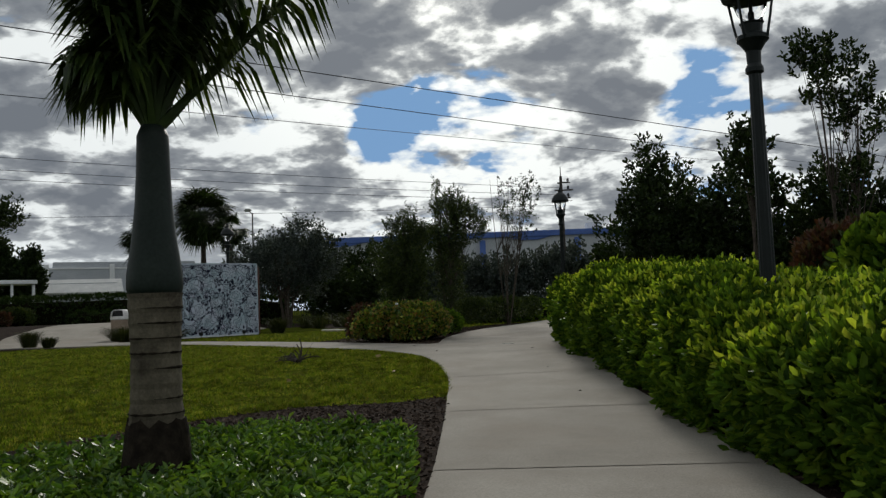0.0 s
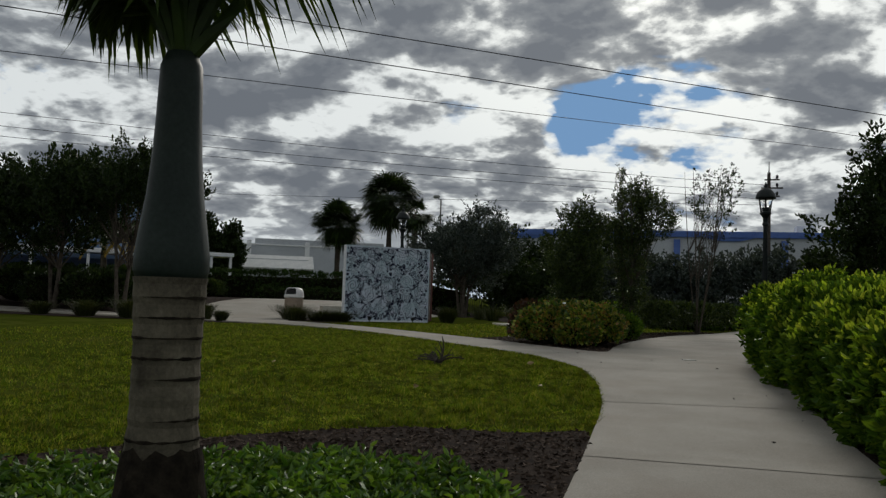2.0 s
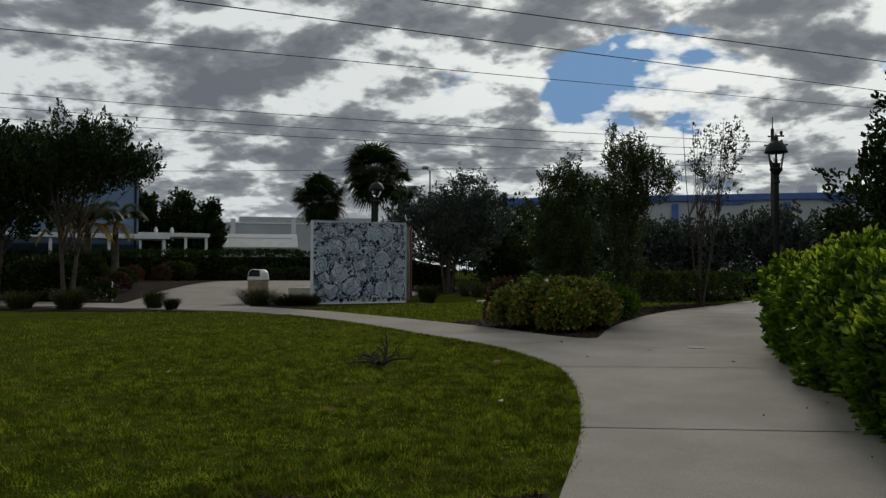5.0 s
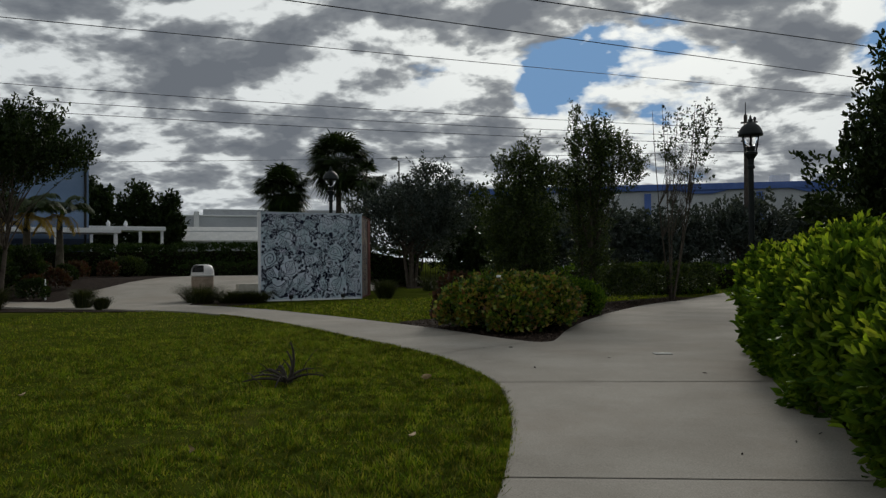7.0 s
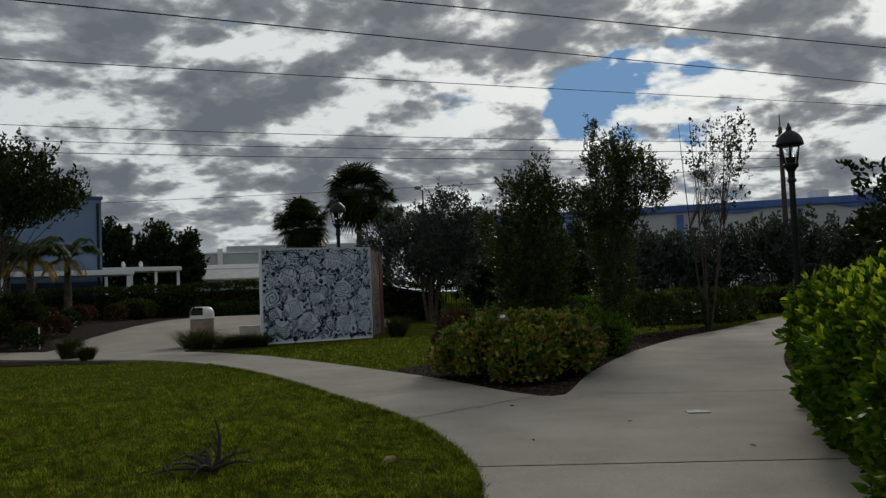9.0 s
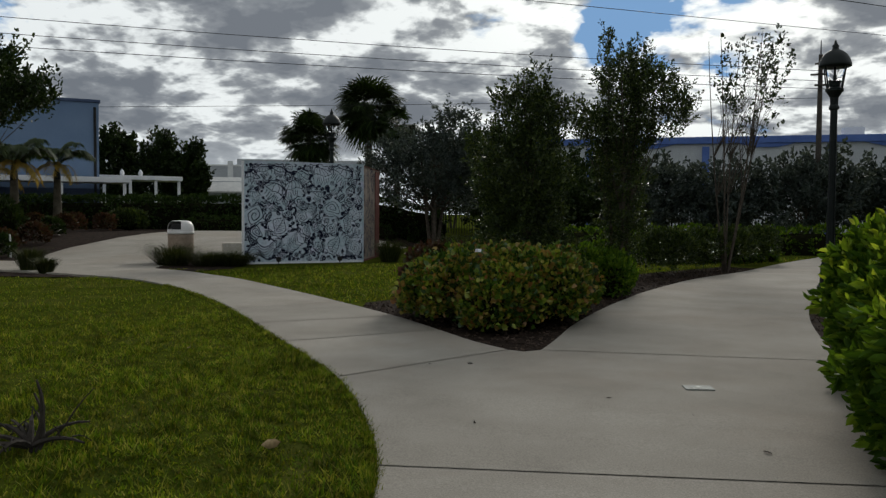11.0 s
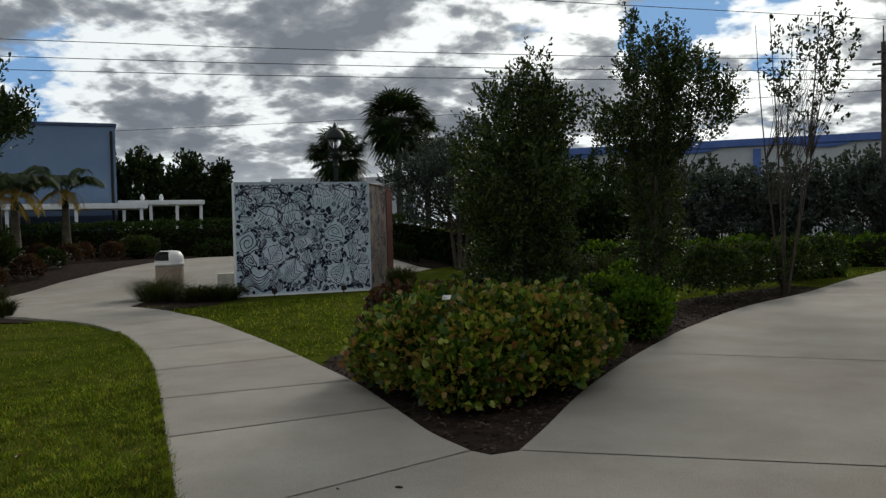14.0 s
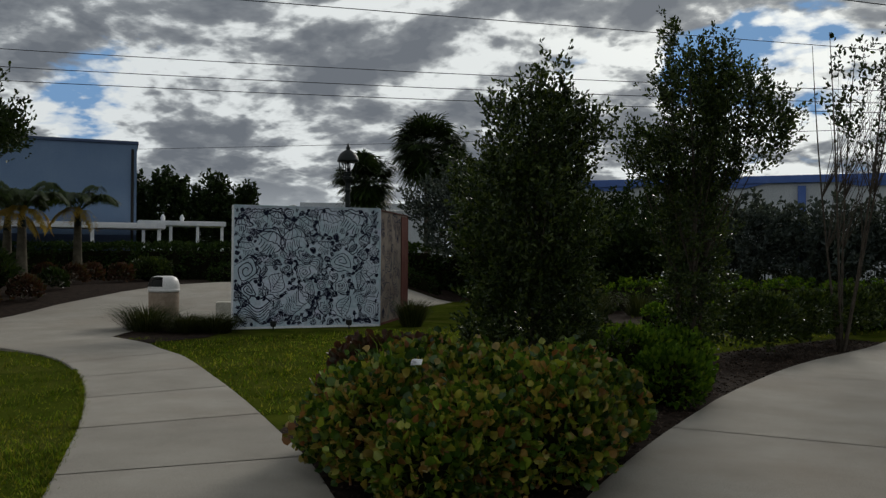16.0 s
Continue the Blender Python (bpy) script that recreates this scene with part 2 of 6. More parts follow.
M = {
    "concrete": surface("path_concrete", (0.262, 0.240, 0.206), (0.330, 0.306, 0.266), 0.9, 0.9, 0.25, 90, stain=(0.24, 0.20, 0.16), piece=0.16, spec=0.06),
    "joint": surface("joint_dirt", (0.10, 0.09, 0.07), (0.16, 0.14, 0.11), 8, 0.95, 0.3, 60),
    "ground": surface("lawn_ground", (0.030, 0.044, 0.005), (0.062, 0.074, 0.010), 1.6, 1.0, 0.8, 35, stain=(0.10, 0.09, 0.026), spec=0.0),
    "mulch": surface("mulch", (0.014, 0.010, 0.008), (0.038, 0.027, 0.021), 7, 1.0, 0.9, 45, spec=0.03),
    "chips": surface("bark_chips", (0.035, 0.024, 0.018), (0.12, 0.088, 0.068), 5, 1.0, 0.4, 50, spec=0.1),
    "blade": leafy("grass_blades", (0.040, 0.078, 0.005), (0.066, 0.110, 0.007), (0.098, 0.138, 0.010), (0.15, 0.165, 0.016), (0.22, 0.20, 0.045), rough=0.8, through_light=0.4, shine=0.05, mottle=(7.0, 0.42, 1.6)),
    "hedge": leafy("hedge_leaves", (0.028, 0.062, 0.007), (0.05, 0.105, 0.010), (0.085, 0.155, 0.013), (0.15, 0.225, 0.02), rough=0.55, through_light=0.32, shine=0.08),
    "hedge_dark": leafy("dark_hedge_leaves", (0.012, 0.026, 0.006), (0.022, 0.044, 0.009), (0.04, 0.066, 0.014), rough=0.6, through_light=0.2, shine=0.1),
    "coco": leafy("cocoplum_leaves", (0.014, 0.036, 0.006), (0.03, 0.07, 0.009), (0.06, 0.12, 0.013), (0.13, 0.19, 0.02), (0.23, 0.26, 0.035), (0.28, 0.21, 0.05), (0.22, 0.085, 0.035), rough=0.36, through_light=0.3, shine=0.45),
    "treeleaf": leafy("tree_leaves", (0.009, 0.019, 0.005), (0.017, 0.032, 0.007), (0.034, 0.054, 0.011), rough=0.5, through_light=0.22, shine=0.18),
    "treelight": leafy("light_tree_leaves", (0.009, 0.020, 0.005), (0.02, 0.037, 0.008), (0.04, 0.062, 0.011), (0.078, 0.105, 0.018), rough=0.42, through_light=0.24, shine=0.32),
    "silver": leafy("silver_leaves", (0.026, 0.037, 0.034), (0.05, 0.065, 0.06), (0.095, 0.115, 0.105), rough=0.65, through_light=0.2, shine=0.2),
    "cover": leafy("groundcover_leaves", (0.022, 0.062, 0.008), (0.05, 0.115, 0.013), (0.10, 0.19, 0.022), (0.15, 0.24, 0.03), rough=0.42, through_light=0.35, shine=0.32),
    "red": leafy("red_flowers", (0.5, 0.03, 0.015), (0.6, 0.08, 0.03), rough=0.5, through_light=0.3),
    "redleaf": leafy("reddish_leaves", (0.04, 0.016, 0.012), (0.075, 0.032, 0.018), (0.03, 0.036, 0.012), rough=0.5, through_light=0.25),
    "tuft": leafy("tuft_blades", (0.018, 0.027, 0.009), (0.035, 0.046, 0.014), (0.065, 0.066, 0.028), rough=0.7, through_light=0.2, shine=0.1),
    "frond": leafy("palm_leaflets", (0.016, 0.032, 0.007), (0.03, 0.052, 0.010), (0.055, 0.08, 0.016), rough=0.45, through_light=0.3, shine=0.2),
    # shoots on the hedge top, their backlit brightness put into the colour
    "shoot": leafy("backlit_shoots", (0.16, 0.26, 0.02), (0.26, 0.36, 0.03), (0.36, 0.42, 0.05), rough=0.5, through_light=0.5, shine=0.25),
    "frond_yellow": leafy("yellowed_leaflets", (0.34, 0.21, 0.03), (0.42, 0.30, 0.06), (0.30, 0.22, 0.06), rough=0.6, through_light=0.35),
    "bark": surface("bark", (0.045, 0.037, 0.029), (0.10, 0.083, 0.067), 6, 0.95, 0.7, 40, spec=0.1),
    # near-black: the shade deep between leaves, put into the colour
    "core": surface("inner_shade", (0.008, 0.009, 0.004), (0.016, 0.016, 0.008), 6, 1.0, 0.4, 30, spec=0.0),
    "palm_trunk": surface("palm_trunk", (0.05, 0.043, 0.031), (0.15, 0.132, 0.096), 3.0, 0.9, 0.5, 45, stain=(0.028, 0.024, 0.017), spec=0.08),
    "palm_scar": surface("palm_scar", (0.012, 0.010, 0.008), (0.032, 0.026, 0.019), 9, 1.0, 0.5, 50, spec=0.03),
    "shaft": surface("crownshaft", (0.009, 0.015, 0.012), (0.019, 0.028, 0.023), 2.2, 0.5, 0.12, 40, stain=(0.024, 0.024, 0.016), spec=0.16),
    "iron": surface("black_green_iron", (0.005, 0.008, 0.008), (0.009, 0.014, 0.013), 5, 0.5, 0.15, 80, metal=0.1, spec=0.25),
    "panel_edge": surface("white_panel_edge", (0.66, 0.67, 0.70), (0.76, 0.77, 0.79), 4, 0.6, 0.1, 60),
    "red_paint": surface("red_brown_paint", (0.10, 0.04, 0.034), (0.135, 0.06, 0.05), 3, 0.9, 0.15, 60, spec=0.03),
    "bin_body": surface("pebble_concrete", (0.22, 0.165, 0.12), (0.31, 0.24, 0.18), 9, 0.9, 0.8, 70),
    "bin_lid": surface("pale_plastic", (0.62, 0.60, 0.58), (0.70, 0.68, 0.66), 3, 0.45, 0.08, 60),
    "dark": surface("dark_inside", (0.012, 0.012, 0.012), (0.02, 0.02, 0.02), 3, 0.9, 0.1, 40),
    "stone": surface("pale_stone", (0.40, 0.37, 0.31), (0.52, 0.48, 0.41), 4, 0.9, 0.5, 50),
    "blue_wall": surface("blue_stucco", (0.125, 0.19, 0.30), (0.155, 0.225, 0.335), 0.6, 0.9, 0.2, 25, stain=(0.115, 0.17, 0.265)),
    "navy_wall": surface("navy_stucco", (0.05, 0.075, 0.14), (0.065, 0.09, 0.16), 1.0, 0.85, 0.2, 25),
    "white_wall": surface("white_stucco", (0.42, 0.44, 0.47), (0.50, 0.52, 0.55), 0.4, 0.9, 0.1, 12, stain=(0.36, 0.37, 0.39), spec=0.1),
    "white_paint": surface("white_paint", (0.72, 0.73, 0.74), (0.80, 0.80, 0.80), 2, 0.6, 0.08, 30),
    "blue_band": surface("blue_band", (0.06, 0.12, 0.36), (0.08, 0.15, 0.42), 1.0, 0.6, 0.05, 20),
    "roofing": surface("shed_roof", (0.55, 0.55, 0.53), (0.66, 0.65, 0.62), 2, 0.8, 0.3, 20),
    "wood_pole": surface("weathered_pole", (0.045, 0.038, 0.032), (0.075, 0.064, 0.054), 6, 0.95, 0.4, 40),
    "wire": surface("wire", (0.015, 0.015, 0.017), (0.025, 0.025, 0.028), 3, 0.6, 0.0, 20),
    "plate": surface("metal_plate", (0.25, 0.265, 0.24), (0.31, 0.325, 0.30), 20, 0.7, 0.1, 90, spec=0.15),
    "plate_mark": surface("plate_mark", (0.50, 0.50, 0.47), (0.58, 0.58, 0.55), 20, 0.7, 0.0, 60, spec=0.1),
    "twig": surface("dead_twig", (0.022, 0.018, 0.014), (0.045, 0.036, 0.028), 12, 0.95, 0.3, 60),
    "litter": surface("dry_leaf", (0.28, 0.19, 0.09), (0.40, 0.30, 0.16), 14, 0.8, 0.2, 60),
    "mural": mottled("mural_ground", (0.50, 0.53, 0.64), (0.52, 0.58, 0.66), (0.40, 0.50, 0.56), (0.54, 0.54, 0.66), scale=1.6),
    "ink": surface("mural_ink", (0.010, 0.012, 0.028), (0.022, 0.026, 0.05), 6, 0.8, 0.0, 40, spec=0.08),
    "mural_brown": mottled("brown_mural_ground", (0.11, 0.085, 0.068), (0.15, 0.12, 0.10), (0.20, 0.165, 0.14), (0.10, 0.10, 0.09), scale=1.8),
}
lens_glass, gnt, gb = begin("lamp_glass")
gb.inputs["Transmission Weight"].default_value, gb.inputs["Roughness"].default_value, gb.inputs["IOR"].default_value = 1.0, 0.05, 1.05
M["glass"] = lens_glass
window_glass, wnt, wb = begin("window_glass")
wb.inputs["Base Color"].default_value, wb.inputs["Roughness"].default_value = (0.02, 0.025, 0.03, 1), 0.08
M["window"] = window_glass


# ---- building helpers ----
def gz(y, x=None):
    """Height of the ground: it rises gently to the fork, and again across the court."""
    y = np.asarray(y, float)
    z = np.interp(y, (-4, 2, 7, 10, 13, 15.5, 17.5), (-0.38, -0.36, -0.32, -0.25, -0.15, -0.04, 0.0))
    if x is not None:
        x = np.asarray(x, float)
        v = np.clip((y - 30.0 + 0.25 * np.maximum(0, -14 - x)) / 11.0, 0, 1)
        w = np.clip((-11.8 - x) / 3.0, 0, 1)
        z = z + 0.62 * v * v * (3 - 2 * v) * w * w * (3 - 2 * w)
    return z


def gz1(y, x=None):
    return float(gz(y, x))


def obj(name, bm, material, smooth=False):
    me = bpy.data.meshes.new(name)
    bm.to_mesh(me)
    bm.free()
    me.materials.append(material)
    if smooth:
        me.polygons.foreach_set("use_smooth", [True] * len(me.polygons))
    return new(name, me)


def part(name, bm, material, parent, label="", smooth=False):
    ob = obj(name, bm, material, smooth)
    ob.parent = parent
    if label:
        ob["label"] = label
    return ob


def cloud_mesh(name, V, F, material, parent=None, label="", smooth=False):
    me = bpy.data.meshes.new(name)
    me.vertices.add(len(V))
    me.vertices.foreach_set("co", np.asarray(V, np.float32).ravel())
    F = np.asarray(F, np.int32)
    k = F.shape[1]
    me.loops.add(F.size)
    me.loops.foreach_set("vertex_index", F.ravel())
    me.polygons.add(len(F))
    me.polygons.foreach_set("loop_start", np.arange(0, F.size, k, dtype=np.int32))
    me.polygons.foreach_set("loop_total", np.full(len(F), k, np.int32))
    if smooth:
        me.polygons.foreach_set("use_smooth", np.ones(len(F), bool))
    me.update(calc_edges=True)
    me.materials.append(material)
    ob = new(name, me)
    if parent:
        ob.parent = parent
    if label:
        ob["label"] = label
    return ob


def thing(name, label, category, group="", at=(0, 0, 0), kind=""):
    ob = new(name)
    ob.location = at
    ob.empty_display_size = 0.1
    return tagged(ob, label, category, group, kind)


def unit(v):
    return v / np.maximum(np.linalg.norm(v, axis=-1, keepdims=True), 1e-9)


def leaf_arrays(P, A, size, rng, aspect=0.5, fold=0.18, curl=0.15):
    """Folded leaves of two quads: base at P, growing along A."""
    n = len(P)
    A = unit(A)
    R = rng.normal(size=(n, 3))
    W = unit(np.cross(A, R))
    N = np.cross(W, A)
    L = (size * rng.uniform(0.65, 1.25, n))[:, None]
    a = aspect * L * 0.5
    V = np.empty((n, 6, 3))
    V[:, 0] = P
    V[:, 1] = P + A * L * 0.36 + W * a + N * L * fold
    V[:, 2] = P + A * L * 0.74 + W * a * 0.82 + N * L * (fold - curl * 0.5)
    V[:, 3] = P + A * L - N * L * curl
    V[:, 4] = P + A * L * 0.74 - W * a * 0.82 + N * L * (fold - curl * 0.5)
    V[:, 5] = P + A * L * 0.36 - W * a + N * L * fold
    i = np.arange(n)[:, None] * 6
    F = np.concatenate([i + np.array([[0, 1, 2, 3]]), i + np.array([[0, 3, 4, 5]])])
    return V.reshape(-1, 3), F


def leaves(name, P, A, size, material, parent, rng, label="", **kw):
    V, F = leaf_arrays(P, A, size, rng, **kw)
    return cloud_mesh(name, V, F, material, parent, label)


def blades(P, height, width, rng, lean=0.35):
    """Three-cornered grass blades that bend over."""
    n = len(P)
    ang = rng.uniform(0, 2 * np.pi, n)
    W = np.stack([np.cos(ang), np.sin(ang), np.zeros(n)], 1)
    D = np.stack([-np.sin(ang), np.cos(ang), np.zeros(n)], 1)
    h = (height * rng.uniform(0.55, 1.3, n))[:, None]
    w = width * rng.uniform(0.7, 1.3, n)[:, None]
    V = np.empty((n, 3, 3))
    V[:, 0], V[:, 1] = P - W * w, P + W * w
    V[:, 2] = P + D * h * lean * rng.normal(1, 0.6, n)[:, None] + np.array([0, 0, 1]) * h
    return V.reshape(-1, 3), np.arange(n * 3).reshape(-1, 3)


def wob(P, f, seed):
    """Smooth lumpy field in about -1..1."""
    r = np.random.default_rng(seed)
    s = np.zeros(len(P))
    for k in range(5):
        d = r.normal(size=3)
        s += np.sin(P @ (d * f * (1 + 0.5 * k)) + r.uniform(0, 6.3)) / (1 + 0.4 * k)
    return s / 2.4


def inside(poly, X, Y):
    """Which points lie in the polygon."""
    r = np.zeros(len(X), bool)
    for (x0, y0), (x1, y1) in zip(poly, poly[1:] + poly[:1]):
        if y0 != y1:
            c = ((y0 > Y) != (y1 > Y)) & (X < (x1 - x0) * (Y - y0) / (y1 - y0) + x0)
            r ^= c
    return r


def smooth_line(pts, n=6):
    """Catmull-Rom through plan points."""
    P = [np.array(p, float) for p in pts]
    P = [2 * P[0] - P[1]] + P + [2 * P[-1] - P[-2]]
    out = []
    for i in range(1, len(P) - 2):
        for k in range(n):
            t = k / n
            out.append(0.5 * (2 * P[i] + (P[i + 1] - P[i - 1]) * t + (2 * P[i - 1] - 5 * P[i] + 4 * P[i + 1] - P[i + 2]) * t * t + (3 * P[i] - P[i - 1] - 3 * P[i + 1] + P[i + 2]) * t ** 3))
    out.append(P[-2])
    return [tuple(p) for p in out]


def sheet(poly, lift, thick=0.0, chamfer=0.0):
    """A plan polygon laid on the ground, with thickness downwards."""
    bm = bmesh.new()
    try:
        f = bm.faces.new([bm.verts.new((x, y, 0)) for x, y in poly])
    except ValueError:
        return bm
    if f.normal.z < 0 or f.calc_area() and sum((b[0] - a[0]) * (b[1] + a[1]) for a, b in zip(poly, poly[1:] + poly[:1])) > 0:
        f.normal_flip()
    ys = [p[1] for p in poly]
    for y in np.arange(2.0, 18.1, 1.0):
        if min(ys) < y < max(ys):
            bmesh.ops.bisect_plane(bm, geom=bm.verts[:] + bm.edges[:] + bm.faces[:], plane_co=(0, y, 0), plane_no=(0, 1, 0))
    if min(p[0] for p in poly) < -12.5 and max(ys) > 28:
        for k in range(12):
            for co, no in (((0, 28.5 + 1.5 * k, 0), (0, 1, 0)), ((-11.8 - (0.75 * k if k < 5 else 3 + 2.5 * (k - 4)), 0, 0), (1, 0, 0))):
                bmesh.ops.bisect_plane(bm, geom=bm.verts[:] + bm.edges[:] + bm.faces[:], plane_co=co, plane_no=no)
    rim = [e for e in bm.edges if e.is_boundary]
    if thick:
        r = bmesh.ops.extrude_edge_only(bm, edges=rim)
        for v in (g for g in r["geom"] if isinstance(g, bmesh.types.BMVert)):
            v.co.z = -1
    for v in bm.verts:
        v.co.z = gz1(v.co.y, v.co.x) + lift - (thick if v.co.z < -0.5 else 0)
    bmesh.ops.triangulate(bm, faces=[f for f in bm.faces if len(f.verts) > 4])
    bmesh.ops.recalc_face_normals(bm, faces=bm.faces[:])
    if bm.faces and sum(f.normal.z * f.calc_area() for f in bm.faces) < 0:
        bmesh.ops.reverse_faces(bm, faces=bm.faces[:])
    return bm


def shrink(poly, d):
    """The polygon drawn in by d along its corner normals."""
    area = sum(a[0] * b[1] - b[0] * a[1] for a, b in zip(poly, poly[1:] + poly[:1]))
    s = 1 if area > 0 else -1
    out = []
    for i, p in enumerate(poly):
        a, b = np.array(poly[i - 1]), np.array(poly[(i + 1) % len(poly)])
        p = np.array(p)
        e1, e2 = p - a, b - p
        e1, e2 = e1 / max(np.linalg.norm(e1), 1e-6), e2 / max(np.linalg.norm(e2), 1e-6)
        n1, n2 = np.array([-e1[1], e1[0]]) * s, np.array([-e2[1], e2[0]]) * s
        m = n1 + n2
        m = m / max(np.linalg.norm(m), 1e-6)
        out.append(tuple(p + m * d / max(0.5, float(m @ n1))))
    return out


def box(bm, size, at=(0, 0, 0), bevel=0.0, turn=0.0):
    r = bmesh.ops.create_cube(bm, size=1, matrix=Matrix.Translation(at) @ Matrix.Rotation(turn, 4, "Z") @ Matrix.Diagonal((*size, 1)))
    if bevel:
        es = list({e for v in r["verts"] for e in v.link_edges})
        bmesh.ops.bevel(bm, geom=es, offset=bevel, segments=2, affect="EDGES")
    return bm


def lathe(bm, profile, seg=16, at=(0, 0, 0), cap=True):
    """Turned shape from (radius, height) rows."""
    rings = []
    for r, z in profile:
        rings.append([bm.verts.new((at[0] + r * math.cos(6.28318 * k / seg), at[1] + r * math.sin(6.28318 * k / seg), at[2] + z)) for k in range(seg)])
    for a, b in zip(rings, rings[1:]):
        for k in range(seg):
            bm.faces.new((a[k], a[(k + 1) % seg], b[(k + 1) % seg], b[k]))
    if cap:
        bm.faces.new(rings[0][::-1])
        bm.faces.new(rings[-1])
    return bm


def tube(bm, pts, radii, seg=6):
    """A tapered limb along points."""
    rings = []
    P = [Vector(p) for p in pts]
    for i, p in enumerate(P):
        d = (P[min(i + 1, len(P) - 1)] - P[max(i - 1, 0)]).normalized()
        a = d.orthogonal().normalized()
        b = d.cross(a)
        rings.append([bm.verts.new(p + (a * math.cos(6.28318 * k / seg) + b * math.sin(6.28318 * k / seg)) * radii[i]) for k in range(seg)])
    for a, b in zip(rings, rings[1:]):
        for k in range(seg):
            bm.faces.new((a[k], a[(k + 1) % seg], b[(k + 1) % seg], b[k]))
    bm.faces.new(rings[-1])
    return bm


def bow(a, b, sag, n=5, side=(0, 0, 1)):
    a, b, s = Vector(a), Vector(b), Vector(side)
    return [a.lerp(b, i / n) + s * sag * 4 * (i / n) * (1 - i / n) for i in range(n + 1)]


# ---- ground, beds, path ----
EDGE_LEFT = smooth_line([(0.42, -6), (0.40, 3), (0.35, 6.4), (0.28, 8.4), (0.19, 10.2), (0.08, 12.0), (-0.04, 13.0), (-0.21, 14.05), (-0.46, 15.05), (-0.80, 15.95), (-1.38, 16.95), (-2.18, 18.05), (-3.3, 19.25), (-4.82, 20.85), (-6.3, 22.35), (-7.95, 23.82), (-9.6, 25.02), (-11.1, 25.8), (-12.8, 26.2)])
EDGE_RIGHT = smooth_line([(2.86, -6), (2.82, 3), (2.76, 6.5), (2.68, 8.6), (2.5, 10.5), (2.4, 12.1), (2.34, 14), (2.26, 16.5), (2.18, 20), (2.15, 24), (2.6, 28), (3.8, 33), (5.6, 39), (7.2, 47)])
BED_LEFT = smooth_line([(-1.05, 19.86), (-1.55, 20.27), (-2.1, 20.85), (-3.1, 21.9), (-4.1, 22.8), (-5.6, 24.1), (-7.2, 25.4), (-9.0, 26.8), (-10.2, 27.5), (-11.2, 28.1), (-12.7, 28.65)])
BED_RIGHT = smooth_line([(-0.74, 19.96), (-0.75, 20.7), (-0.80, 22.2), (-0.73, 24.1), (-0.57, 25.9), (-0.42, 27.2), (0.05, 29.8), (0.5, 31.5), (1.4, 34.2), (2.4, 38.2), (4.0, 43.5), (5.0, 47)])


def cut(line, y):
    """The point of a plan line at y."""
    for p, q in zip(line, line[1:]):
        if p[1] <= y <= q[1]:
            k = (y - p[1]) / max(q[1] - p[1], 1e-9)
            return (p[0] + (q[0] - p[0]) * k, y)
    return line[-1]


def cut_slope(line, y, slope, x0):
    for p, q in zip(line, line[1:]):
        d0, d1 = p[1] - y - slope * (p[0] - x0), q[1] - y - slope * (q[0] - x0)
        if d0 <= 0 <= d1:
            k = -d0 / max(d1 - d0, 1e-9)
            return (p[0] + (q[0] - p[0]) * k, p[1] + (q[1] - p[1]) * k)
    return line[-1]


def span(line, p, q):
    """Points of the line strictly between two of its points (by y)."""
    return [r for r in line if p[1] + 0.02 < r[1] < q[1] - 0.02]


def make_ground():
    bm = bmesh.new()
    xs = [-2500, -400, -120, -60, -40, -30, -25, -21, -18, -16, -15.5, -14.8, -14.05, -13.3, -12.55, -11.8, -8, -5, 0, 5, 10, 20, 60, 300, 2500]
    ys = [-1500, -60, -4, 0, 2] + list(range(3, 19)) + [22, 25] + [27 + 1.0 * k for k in range(17)] + [50, 70, 120, 400, 2500]
    V = [[bm.verts.new((x, y, gz1(y, x) - (0.03 if x < -11.8 and y > 26 else 0))) for x in xs] for y in ys]
    for r, s in zip(V, V[1:]):
        for i in range(len(xs) - 1):
            bm.faces.new((r[i], r[i + 1], s[i + 1], s[i]))
    return tagged(obj("ground", bm, M["ground"]), "mown green grass lawn with dry patches", "lawn", kind="structure")


make_ground()
LAWN_NEAR = smooth_line([(-10, 3.2), (-6, 5.6), (-4.5, 7.0), (-3.6, 8.2), (-2.87, 9.13), (-2.4, 9.65), (-1.9, 10.1), (-1.45, 10.33), (-0.95, 10.4), (-0.45, 10.5), (0.08, 10.85)], 4)
BEDS = {
    "bed_palm": [(-14, -6)] + [p for p in EDGE_LEFT if p[1] < 10.8] + LAWN_NEAR[::-1] + [(-14, 2.2)],
    "bed_hedge": [p for p in EDGE_RIGHT if p[1] < 25] + [(5.5, 26), (14, 24), (16, -6)],
    "bed_island": [(-0.88, 19.8)] + [p for p in BED_RIGHT if p[1] < 36] + [(0.9, 36), (-0.6, 33), (-2.0, 29.5), (-3.2, 26.5), (-4.4, 23.5)] + [p for p in reversed(BED_LEFT) if p[1] < 22.9],
    "bed_tufts": [(-13.0, 26.1), (-15.5, 26.3), (-19, 26.2), (-24, 26.0), (-24, 24.2), (-17, 24.6), (-13.3, 25.4), (-12.2, 25.75)],
    "bed_palms": [(-18.1, 29.6), (-18.75, 31), (-19.6, 33), (-20.2, 36), (-20.5, 38.5), (-21.2, 42), (-20, 43.8), (-12, 44.2), (-12, 52), (-50, 47), (-50, 29.6)],
    "bed_bin": [(-12.8, 28.72), (-11.2, 28.15), (-11.0, 29.6), (-11.6, 30.9), (-13.2, 31.2), (-13.5, 30.2)],
    "bed_back": [(-7.5, 39), (-3, 37), (-1.5, 40), (-2, 50), (-16, 50), (-10, 44)],
}
